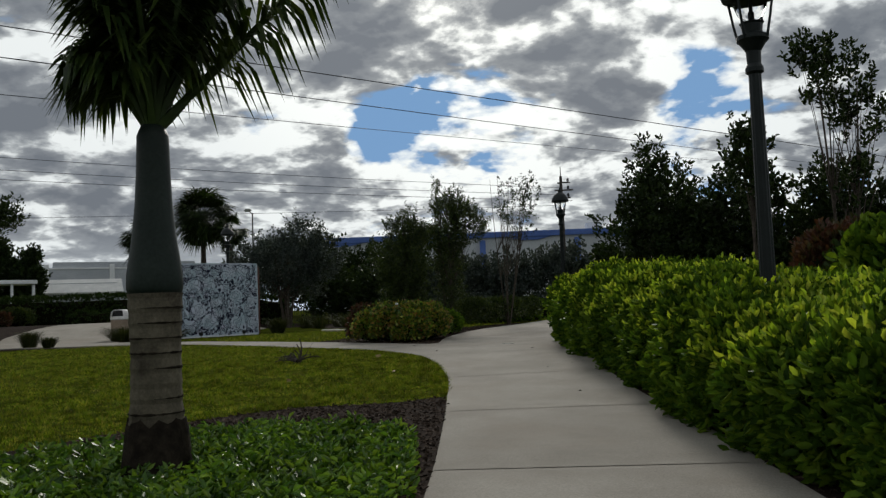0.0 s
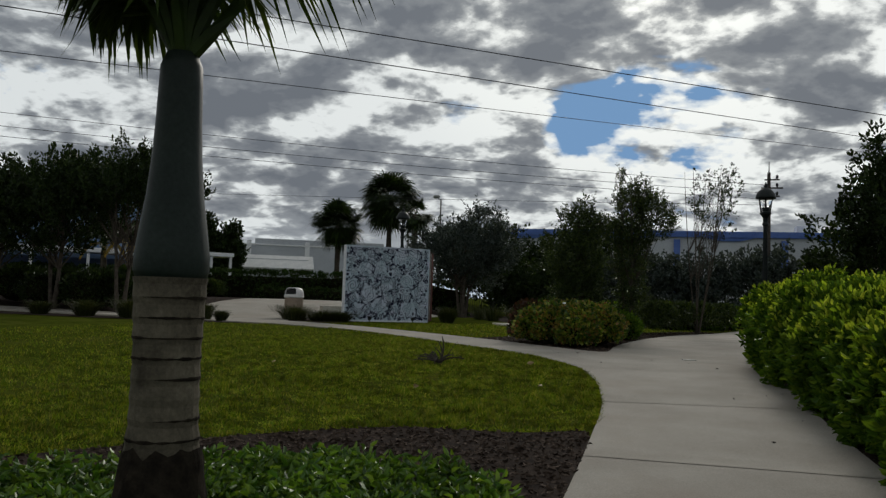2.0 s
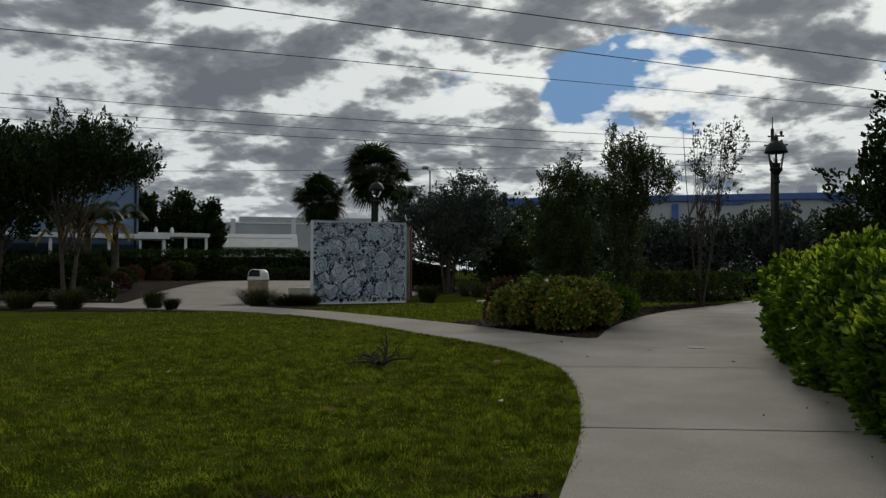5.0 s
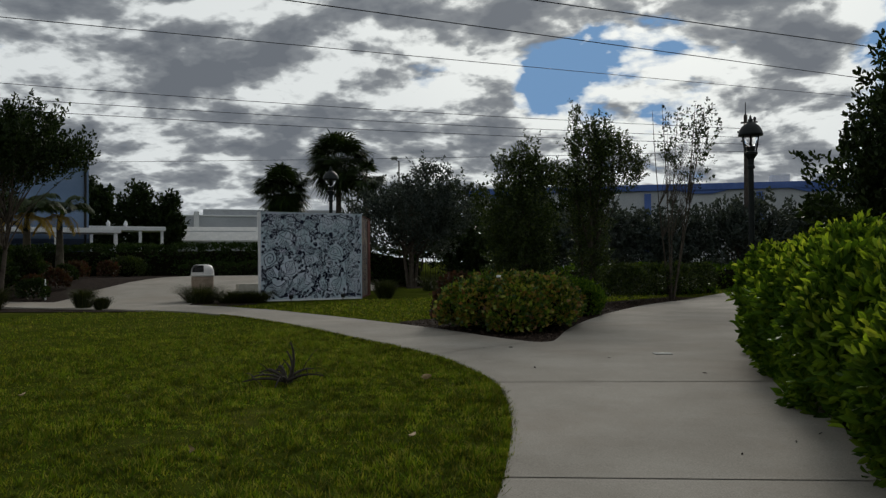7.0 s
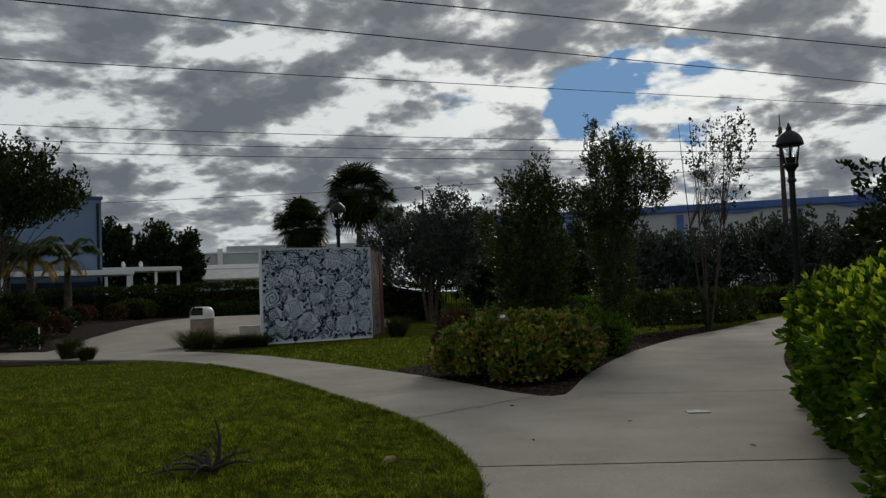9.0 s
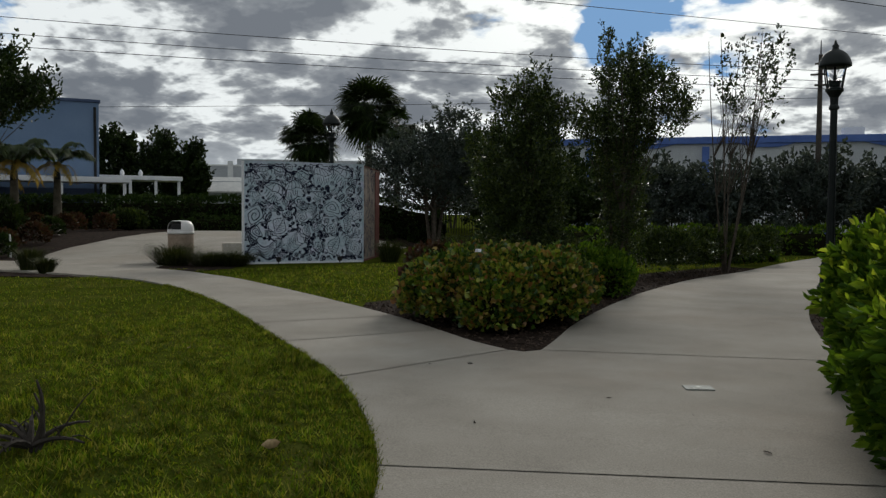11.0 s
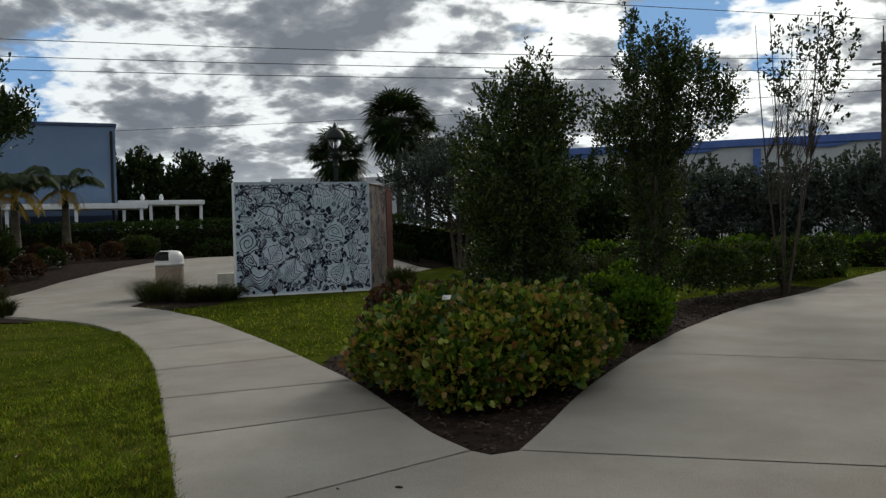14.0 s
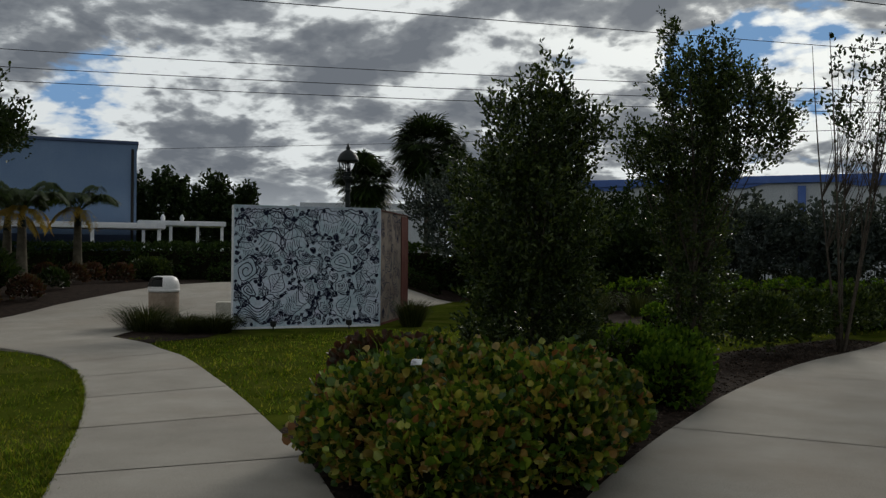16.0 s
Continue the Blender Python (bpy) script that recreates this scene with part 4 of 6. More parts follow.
# Path-side hedge
HEDGE = [(3.9, 5.0, 1.12, 0.86), (3.95, 7.0, 1.32, 0.99), (3.93, 9.0, 1.41, 1.10), (3.86, 11.5, 1.46, 1.21), (3.74, 14.0, 1.56, 1.27), (3.68, 16.5, 1.72, 1.34), (3.68, 18.5, 1.75, 1.36), (3.75, 20.4, 1.7, 1.30)]
make_hedge("path_hedge", "broad glossy yellow-green hedge beside the concrete path", HEDGE, 125000, 0.1, "hedge", 11, aspect=0.42, flat=0.5, lump=0.2, shoots=11000)
make_bush("flowering_shrub", "dark green shrub with small red flowers in mulch", (3.25, 3.9), [(0, 0, 0.35, 0.5, 0.5, 0.42), (0.3, 0.35, 0.4, 0.45, 0.4, 0.42)], 4200, 0.05, "cover", 12, extra=("red", 70, "flower", 0.05))
make_bush("light_shrub", "tall yellow-green broad-leaved shrub behind the hedge", (6.2, 11.5), [(0, 0, 0.9, 0.9, 0.9, 0.95), (0.5, 0.5, 1.2, 0.8, 0.8, 0.8), (-0.4, 0.2, 1.3, 0.5, 0.5, 0.6)], 6000, 0.16, "hedge", 13)
make_bush("red_leaved_shrub", "reddish brown shrub behind the hedge", (6.6, 15.5), [(0, 0, 1.0, 0.7, 0.7, 1.0), (0.5, 0.3, 1.3, 0.6, 0.6, 0.8)], 4500, 0.12, "redleaf", 14)
make_bush("dark_shrub", "dark green shrub mass behind the hedge", (8.6, 13.0), [(0, 0, 0.9, 1.3, 1.3, 1.1), (-1.4, 1.5, 1.0, 1.2, 1.0, 1.0), (1.6, 2, 1.2, 1.5, 1.5, 1.4), (1.5, -2.5, 0.9, 1.3, 1.5, 1.0)], 9000, 0.13, "treeleaf", 15)

# Cocoplum at the fork, and the planting behind it
make_bush("cocoplum_bush", "clipped cocoplum bush with bronze and yellow-green round leaves", (-1.75, 21.9), [(-0.80, 0.1, 0.42, 0.54, 0.62, 0.46), (-0.35, -0.3, 0.42, 0.52, 0.58, 0.48), (0.18, -0.45, 0.38, 0.48, 0.52, 0.45), (0.12, -0.8, 0.3, 0.38, 0.4, 0.36), (0.62, 0.2, 0.42, 0.48, 0.58, 0.46), (0.1, 0.35, 0.5, 0.66, 0.58, 0.48), (0.55, 0.8, 0.48, 0.46, 0.48, 0.48), (-0.5, 0.6, 0.46, 0.56, 0.5, 0.5), (0.72, 1.35, 0.38, 0.36, 0.46, 0.4)], 30000, 0.066, "coco", 21, aspect=1.0)
make_bush("dark_cocoplum", "low dark bronze-leaved bush in the mulch bed", (-2.75, 22.6), [(0, 0, 0.45, 0.6, 0.6, 0.52)], 3200, 0.08, "redleaf", 22, aspect=0.85)
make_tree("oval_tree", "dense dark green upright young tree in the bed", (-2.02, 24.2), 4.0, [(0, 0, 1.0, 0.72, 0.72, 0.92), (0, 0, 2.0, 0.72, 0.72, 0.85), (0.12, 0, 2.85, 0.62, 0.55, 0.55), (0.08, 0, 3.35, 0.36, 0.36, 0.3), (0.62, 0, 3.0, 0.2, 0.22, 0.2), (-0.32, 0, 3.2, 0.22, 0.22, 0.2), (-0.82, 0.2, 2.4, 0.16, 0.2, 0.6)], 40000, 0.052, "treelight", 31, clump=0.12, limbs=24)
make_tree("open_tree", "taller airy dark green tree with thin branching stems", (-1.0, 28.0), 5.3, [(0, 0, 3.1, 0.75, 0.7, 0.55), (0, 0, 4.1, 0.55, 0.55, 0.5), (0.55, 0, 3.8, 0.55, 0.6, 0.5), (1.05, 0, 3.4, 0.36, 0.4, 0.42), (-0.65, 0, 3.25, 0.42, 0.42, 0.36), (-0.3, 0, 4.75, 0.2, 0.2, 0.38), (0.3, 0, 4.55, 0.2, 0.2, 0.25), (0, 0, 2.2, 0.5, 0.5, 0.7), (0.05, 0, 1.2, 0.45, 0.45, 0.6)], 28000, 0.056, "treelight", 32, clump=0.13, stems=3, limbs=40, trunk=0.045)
make_tree("slender_tree", "thin nearly bare tree with upswept branches", (0.92, 33.2), 6.1, [(0.5, 0, 4.6, 0.9, 0.8, 1.4), (0.8, 0, 5.4, 0.7, 0.6, 0.7), (-0.1, 0, 4.9, 0.5, 0.5, 0.8)], 1300, 0.09, "treeleaf", 33, clump=0.12, stems=5, limbs=60, trunk=0.026, per=12, splay=22)
make_bush("green_shrub", "light green leafy shrub in the mulch bed", (-0.95, 26.0), [(0, 0, 0.3, 0.4, 0.38, 0.36), (-0.4, 0.7, 0.35, 0.42, 0.42, 0.4)], 3000, 0.085, "hedge", 34)
make_bush("yellow_green_bush", "yellow-green bush between the two trees", (-1.6, 26.5), [(0, 0, 0.4, 0.5, 0.4, 0.45), (0.5, 1.2, 0.35, 0.4, 0.4, 0.4)], 2600, 0.08, "hedge", 35)
for k, (x, y) in enumerate([(-0.55, 31.4), (0.05, 33.0), (0.75, 35.2), (1.55, 37.6)]):
    make_bush("twiggy_bush", "thin dark twiggy bush along the path edge", (x, y), [(-0.2, 0, 0.5, 0.6, 0.7, 0.5), (0.3, 0.3, 0.6, 0.55, 0.6, 0.52)], 3400, 0.085, "treelight", 36 + k, core=False, group="bushes along the path")
make_hedge("back_hedge", "low clipped bright green hedge across the lawn", [(-6, 43, 0.5, 0.9), (0, 44.5, 0.5, 0.95), (8, 46, 0.5, 1.0), (14, 46.5, 0.5, 1.0)], 9000, 0.13, "hedge", 41)
make_hedge("near_back_hedge", "low clipped green hedge behind the lawn", [(-3.4, 36.5, 0.45, 0.5), (0.5, 38.2, 0.45, 0.5), (2.2, 40, 0.45, 0.5)], 6000, 0.11, "hedge", 42)

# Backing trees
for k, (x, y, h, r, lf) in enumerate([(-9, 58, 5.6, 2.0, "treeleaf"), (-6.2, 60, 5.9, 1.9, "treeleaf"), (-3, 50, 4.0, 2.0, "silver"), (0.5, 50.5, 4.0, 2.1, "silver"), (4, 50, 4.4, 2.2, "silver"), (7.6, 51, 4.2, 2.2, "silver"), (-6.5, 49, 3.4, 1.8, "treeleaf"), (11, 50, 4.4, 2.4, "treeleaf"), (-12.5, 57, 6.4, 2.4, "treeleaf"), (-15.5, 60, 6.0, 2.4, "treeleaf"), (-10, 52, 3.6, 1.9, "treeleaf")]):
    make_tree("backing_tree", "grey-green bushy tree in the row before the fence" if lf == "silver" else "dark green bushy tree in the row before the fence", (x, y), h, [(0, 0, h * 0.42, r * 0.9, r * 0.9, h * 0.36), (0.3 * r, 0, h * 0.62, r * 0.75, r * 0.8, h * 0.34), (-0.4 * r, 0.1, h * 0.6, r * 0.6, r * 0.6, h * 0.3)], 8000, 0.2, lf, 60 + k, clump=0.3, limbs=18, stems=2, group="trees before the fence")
make_tree("silver_buttonwood", "spreading silver-leaved tree with several dark stems", (-11.0, 44.5), 6.2, [(0, 0, 3.5, 2.3, 2.0, 1.3), (0.9, 0, 4.9, 1.3, 1.3, 1.1), (-2.1, 0, 3.7, 1.1, 1.3, 0.9), (2.0, 0, 3.6, 1.2, 1.4, 1.1), (-0.8, 0.3, 4.6, 0.9, 0.9, 0.8), (-1.2, -0.4, 2.4, 1.2, 1.0, 0.7), (1.2, -0.3, 2.2, 1.2, 1.0, 0.7)], 19000, 0.13, "silver", 71, clump=0.26, stems=4, limbs=40, trunk=0.09)
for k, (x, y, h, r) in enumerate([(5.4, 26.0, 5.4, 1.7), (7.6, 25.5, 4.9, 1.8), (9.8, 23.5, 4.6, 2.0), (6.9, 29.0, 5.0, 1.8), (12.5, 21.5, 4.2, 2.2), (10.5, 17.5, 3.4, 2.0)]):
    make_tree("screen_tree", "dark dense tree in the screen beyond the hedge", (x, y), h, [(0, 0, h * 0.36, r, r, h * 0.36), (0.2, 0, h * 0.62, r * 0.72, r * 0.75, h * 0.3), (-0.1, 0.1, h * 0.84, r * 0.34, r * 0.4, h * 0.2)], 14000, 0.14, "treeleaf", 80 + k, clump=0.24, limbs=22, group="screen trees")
make_tree("tall_thin_tree", "tall open tree with two bare pale stems", (9.1, 21.0), 7.4, [(0, 0, 5.9, 1.0, 0.8, 0.9), (-0.5, 0, 6.6, 0.7, 0.6, 0.5), (0.6, 0, 4.9, 0.8, 0.6, 0.5), (0.2, 0, 3.4, 0.5, 0.5, 0.7)], 2600, 0.13, "treeleaf", 91, clump=0.15, stems=2, limbs=26, trunk=0.06, per=18)
make_tree("thin_tree", "slim open-crowned tree rising over the hedge", (7.0, 21.5), 5.3, [(0, 0, 4.4, 0.6, 0.5, 0.9), (0.3, 0, 3.4, 0.6, 0.5, 0.6)], 2200, 0.13, "treeleaf", 92, clump=0.15, limbs=18, trunk=0.05, per=18)
for k, (x, y, h, r) in enumerate([(-23.4, 29.2, 6.6, 2.8), (-26.2, 28.6, 6.2, 2.9)]):
    make_tree("shade_tree", "dark wind-combed tree with rising leafy sprays", (x, y), h, [(0, 0, h * 0.58, r, r, h * 0.26), (0.6, 0, h * 0.72, r * 0.7, r * 0.7, h * 0.22), (-0.8, 0.2, h * 0.75, r * 0.6, r * 0.6, h * 0.2)], 16000, 0.15, "treeleaf", 100 + k, clump=0.25, limbs=30, stems=2, trunk=0.1, up=0.6, group="shade trees")
make_tree("shade_tree", "dark wind-combed tree leaning over the planting bed", (-20.3, 29.3), 6.9, [(0.3, 0, 4.7, 2.5, 2.2, 0.85), (1.6, 0, 5.0, 1.5, 1.6, 0.7), (0.6, 0, 5.8, 1.6, 1.5, 0.55), (-1.6, 0, 4.9, 1.5, 1.5, 1.1), (2.6, 0, 4.6, 0.8, 0.8, 0.5)], 19000, 0.13, "treeleaf", 105, clump=0.28, limbs=40, stems=2, trunk=0.09, up=0.5, group="shade trees")
for k, (x, y, h, r) in enumerate([(-38.2, 60.5, 6.6, 1.7), (-41.2, 59.5, 7.1, 2.0), (-36.0, 61.3, 5.8, 1.2), (-43.8, 58.5, 6.6, 1.8)]):
    make_tree("far_tree", "dark rounded tree beyond the pergola", (x, y), h, [(0, 0, h * 0.5, r, r, h * 0.42), (0.5, 0, h * 0.7, r * 0.6, r * 0.6, h * 0.3)], 8000, 0.26, "treeleaf", 110 + k, clump=0.3, limbs=12, group="trees beyond the pergola")

# Cabbage palms and small feather palms
make_fan_palm("cabbage_palm", "tall cabbage palm with a dense round head of fan leaves", (-22.5, 62.8), 7.9, 2.75, 110, 121, "cabbage palms")
make_fan_palm("cabbage_palm", "shorter cabbage palm with a round head of fan leaves", (-26.3, 61.6), 5.75, 2.4, 90, 122, "cabbage palms")
make_fan_palm("cabbage_palm", "small cabbage palm beside the taller one", (-19.9, 61.5), 6.6, 1.6, 36, 123, "cabbage palms")
for k, (x, y, h) in enumerate([(-27.3, 40.3, 2.75), (-25.7, 36.5, 2.6), (-28.5, 38.0, 2.5)]):
    fr = [(a + 17 * k, 60 - 8 * (i % 3), 0.5 + 0.12 * (i % 2), 2.7, 0.6, "frond", 1) for i, a in enumerate(range(0, 360, 40))] + [(300 + 10 * k, 35, 0.85, 1.7, 0.45, "frond_yellow", 1), (350 + 20 * k, 25, 0.9, 1.5, 0.45, "frond_yellow", 1), (230, 25, 0.9, 1.5, 0.4, "frond_yellow", 1)]
    make_palm("small_palm", "small palm with pale trunk and some yellowed fronds", (x, y), [(0.24, -0.02), (0.2, 0.5), (0.17, 1.2), (0.14, h - 0.5)], fr, 130 + k, shaft=[(0.14, h - 0.5), (0.15, h - 0.4), (0.1, h), (0.05, h + 0.1)], rach=0.022, group="small palms")
make_hedge("boundary_hedge", "tall clipped dark green boundary hedge", [(-52, 38, 0.7, 1.5), (-38, 41, 0.7, 1.5), (-29, 43.2, 0.7, 1.5), (-22, 45.2, 0.7, 1.5), (-14.5, 46.7, 0.7, 1.5), (-11.5, 47.2, 0.7, 1.7)], 26000, 0.15, "hedge_dark", 141, flat=0.3, lump=0.05)
make_bush("round_shrub", "small rounded light green shrub", (-24.4, 41.4), [(0, 0, 0.42, 0.85, 0.75, 0.5)], 3000, 0.09, "treelight", 142)
make_hedge("low_hedge", "low dark clipped edging hedge", [(-22.3, 42.6, 0.4, 0.62), (-17, 44.2, 0.4, 0.6), (-13, 44.9, 0.4, 0.6)], 4500, 0.1, "hedge_dark", 143)
for k, (x, y) in enumerate([(-19.6, 30.2), (-20.8, 31.5), (-21.5, 33.4), (-23, 35.6), (-24.3, 37.6), (-25.4, 39.3), (-22.0, 30.3), (-24.2, 33.5), (-26.2, 37.9), (-25, 30.5), (-23.9, 39.4)]):
    make_bush("bed_plant", "low reddish dark-leaved bedding plant in mulch", (x, y), [(0, 0, 0.32, 0.42, 0.42, 0.36)], 700, 0.12, "redleaf" if k % 3 else "treeleaf", 150 + k, group="bedding plants", core=False)
for k, (x, y, h, s) in enumerate([(-14.9, 26.9, 0.6, 0.55), (-14.0, 26.5, 0.38, 0.4), (-16.9, 25.6, 0.7, 0.9), (-18.5, 25.4, 0.6, 0.8), (-20.3, 25.3, 0.5, 0.7), (-13.2, 30.1, 0.62, 1.15), (-12.2, 30.3, 0.45, 1.1), (-11.7, 30.6, 0.42, 1.1), (-8.6, 34.2, 0.7, 0.7)]):
    make_tuft("grass_tuft", "clump of arching dry green ornamental grass", (x, y), 800, h, s, 170 + k, group="ornamental grasses")
for k, (x, y) in enumerate([(-8.2, 40), (-6.9, 40.6), (-5.6, 41), (-4.4, 40.6), (-7.6, 42), (-6.2, 42.6), (-4.8, 42.4), (-9.2, 41.6), (-3.3, 42.5), (-5.4, 39.0)]):
    make_tuft("grass_tuft", "dark mound of ornamental grass in mulch", (x, y), 300, 0.75, 1.0, 185 + k, group="ornamental grasses")


def make_groundcover():
    rng = np.random.default_rng(200)
    poly = [(-9, 1.0), (0.2, 1.0), (0.27, 5.2), (0.24, 6.6), (0.12, 7.5), (-0.08, 8.2), (-0.6, 8.6), (-1.5, 8.5), (-2.4, 8.0), (-3.3, 7.3), (-4.3, 6.3), (-6, 4.6), (-9, 2.4)]
    X, Y = rng.uniform(-9, 0.5, 14000), rng.uniform(1.0, 9, 14000)
    ok = inside(poly, X, Y) & ((X + 1.70) ** 2 + (Y - 6.75) ** 2 > 0.08)
    X, Y = X[ok], Y[ok]
    C = np.stack([X, Y, gz(Y) + rng.uniform(0.10, 0.21, len(X))], 1)
    per = 9
    P = np.repeat(C, per, 0)
    a = rng.uniform(0, 6.283, len(P))
    out = np.stack([np.cos(a), np.sin(a), np.zeros(len(P))], 1)
    A = out + np.array([0, 0, 1]) * rng.uniform(0.1, 0.9, len(P))[:, None]
    P = P + out * 0.03 - np.array([0, 0, 1]) * rng.uniform(0, 0.15, len(P))[:, None]
    ob = leaves("groundcover", P, A, 0.072, M["cover"], None, rng, aspect=0.4, curl=0.3)
    tagged(ob, "low glossy dark green groundcover plants", "groundcover", kind="stuff")


def make_lawn():
    rng = np.random.default_rng(201)
    lawn = [(-22, 2.5)] + LAWN_NEAR + [p for p in EDGE_LEFT if p[1] > 10.9 and p[0] > -12.4] + [(-13.3, 25.3), (-17, 24.5), (-24, 24)]
    lawn2 = [p for p in BED_LEFT if p[1] > 23.4] + [(-11, 29), (-9, 32), (-6, 36.5), (-3, 36), (-2.2, 30), (-3.4, 26.6), (-4.5, 23.7)]
    back = [(-2, 30.5), (-0.7, 33.5), (0.6, 36), (3.2, 40.5), (3.8, 43), (-5, 42)]
    V, F, off = [], [], 0
    for poly, n, x0, x1, y0, y1, h, near in ((lawn, 720000, -14, 0.3, 5.5, 26.5, 0.043, True), (lawn2, 34000, -12.5, -2, 23, 36, 0.05, False), (back, 14000, -5, 4, 30, 43, 0.06, False)):
        X, Y = rng.uniform(x0, x1, n), rng.uniform(y0, y1, n)
        keep = inside(poly, X, Y)
        if near:
            keep &= rng.uniform(size=n) < np.clip(1.25 - (0.3 - X) / 9 - np.maximum(0, Y - 20) / 9, 0.12, 1)
        P = np.stack([X[keep], Y[keep], gz(Y[keep]) - 0.004], 1)
        tall = h * np.clip(1 + 0.4 * wob(P, 2.3, 9) + 0.6 * wob(P, 9.0, 10) + 0.3 * wob(P, 23.0, 11), 0.25, 2.4)
        v, f = blades(P, tall, 0.0065 if near else 0.011, rng, 0.9)
        V.append(v)
        F.append(f + off)
        off += len(v)
    # turf hanging over the concrete's edge
    E = np.array([p for p in EDGE_LEFT if 11 < p[1] < 25])
    k = rng.integers(0, len(E) - 1, 9000)
    P2 = E[k] + (E[k + 1] - E[k]) * rng.uniform(0, 1, (9000, 1)) + np.stack([rng.normal(-0.02, 0.025, 9000), rng.normal(0, 0.02, 9000)], 1)
    P = np.concatenate([P2, (gz(P2[:, 1]) + 0.01)[:, None]], 1)
    v, f = blades(P, np.full(9000, 0.042), 0.006, rng, 0.8)
    V.append(v)
    F.append(f + off)
    ob = cloud_mesh("grass", np.concatenate(V), np.concatenate(F), M["blade"])
    tagged(ob, "short mown green lawn grass blades", "grass", kind="stuff")


def make_chips():
    rng = np.random.default_rng(202)
    V, F, off = [], [], 0
    for nm, n in (("bed_palm", 22000), ("bed_hedge", 6000), ("bed_island", 16000)):
        poly = BEDS[nm]
        xs, ys = [p[0] for p in poly], [p[1] for p in poly]
        X, Y = rng.uniform(max(-6, min(xs)), min(4, max(xs)), n), rng.uniform(max(3, min(ys)), max(ys), n)
        ok = inside(poly, X, Y)
        P = np.stack([X[ok], Y[ok], gz(Y[ok]) + 0.022], 1)
        A = np.concatenate([rng.normal(size=(len(P), 2)), rng.uniform(0, 0.3, (len(P), 1))], 1)
        v, f = leaf_arrays(P, A, 0.05, rng, aspect=0.45, fold=0.1, curl=0.05)
        V.append(v)
        F.append(f + off)
        off += len(v)
    tagged(cloud_mesh("bark_chip", np.concatenate(V), np.concatenate(F), M["chips"]), "scattered brown bark chips on the beds", "mulch", kind="stuff")


make_groundcover()
make_lawn()
make_chips()


# ---- fixtures ----
def make_lamp(base, seed=0):
    """Cast-iron park lamp: fluted post, capital, open lantern with a domed hood."""
    th = thing("street_lamp", "dark green cast-iron park lamp with a domed lantern", "lamp post", "park lamps", (base[0], base[1], gz1(base[1], base[0])))
    part("base", lathe(bmesh.new(), [(0.2, 0), (0.2, 0.12), (0.16, 0.2), (0.15, 0.5), (0.11, 0.62), (0.085, 0.7)], 20), M["iron"], th, smooth=False)
    bm = bmesh.new()
    prof = [(0.078, 0.66), (0.058, 3.28)]
    seg = 24
    rings = [[bm.verts.new((r * (1 if k % 2 else 0.93) * math.cos(6.28318 * k / seg), r * (1 if k % 2 else 0.93) * math.sin(6.28318 * k / seg), z)) for k in range(seg)] for r, z in prof]
    for k in range(seg):
        bm.faces.new((rings[0][k], rings[0][(k + 1) % seg], rings[1][(k + 1) % seg], rings[1][k]))
    part("post", bm, M["iron"], th)
    part("capital", lathe(bmesh.new(), [(0.06, 3.2), (0.085, 3.22), (0.085, 3.26), (0.065, 3.3), (0.07, 3.42), (0.12, 3.5), (0.15, 3.53), (0.15, 3.57), (0.09, 3.6), (0.10, 3.68), (0.115, 3.7), (0.05, 3.72)], 20), M["iron"], th)
    for k in range(4):
        a = 0.78 + 1.5708 * k
        pts = [(0.15 * math.cos(a), 0.15 * math.sin(a), 3.54), (0.19 * math.cos(a), 0.19 * math.sin(a), 3.72), (0.235 * math.cos(a), 0.235 * math.sin(a), 3.97)]
        part("bracket", tube(bmesh.new(), pts, [0.013, 0.012, 0.012], 6), M["iron"], th)
    part("globe", lathe(bmesh.new(), [(0.07, 3.72), (0.13, 3.8), (0.17, 3.92), (0.175, 3.97)], 16), M["glass"], th, "clear lantern glass", True)
    part("burner", lathe(bmesh.new(), [(0.03, 3.7), (0.03, 3.8), (0.018, 3.82), (0.018, 3.97)], 10), M["iron"], th)
    part("hood", lathe(bmesh.new(), [(0.262, 3.95), (0.27, 3.97), (0.265, 4.0), (0.24, 4.08), (0.19, 4.16), (0.12, 4.22), (0.06, 4.25), (0.05, 4.28), (0.06, 4.31), (0.03, 4.34), (0.022, 4.38), (0.005, 4.42)], 24), M["iron"], th, smooth=True)
    return th


lamp = make_lamp((3.57, 9.25))
lamp.scale = (1.068, 1.068, 1.068)
copy_thing(lamp, Matrix.Translation((2.82, 28.5, 0)))
copy_thing(lamp, Matrix.Translation((-10.87, 34.83, 0)))


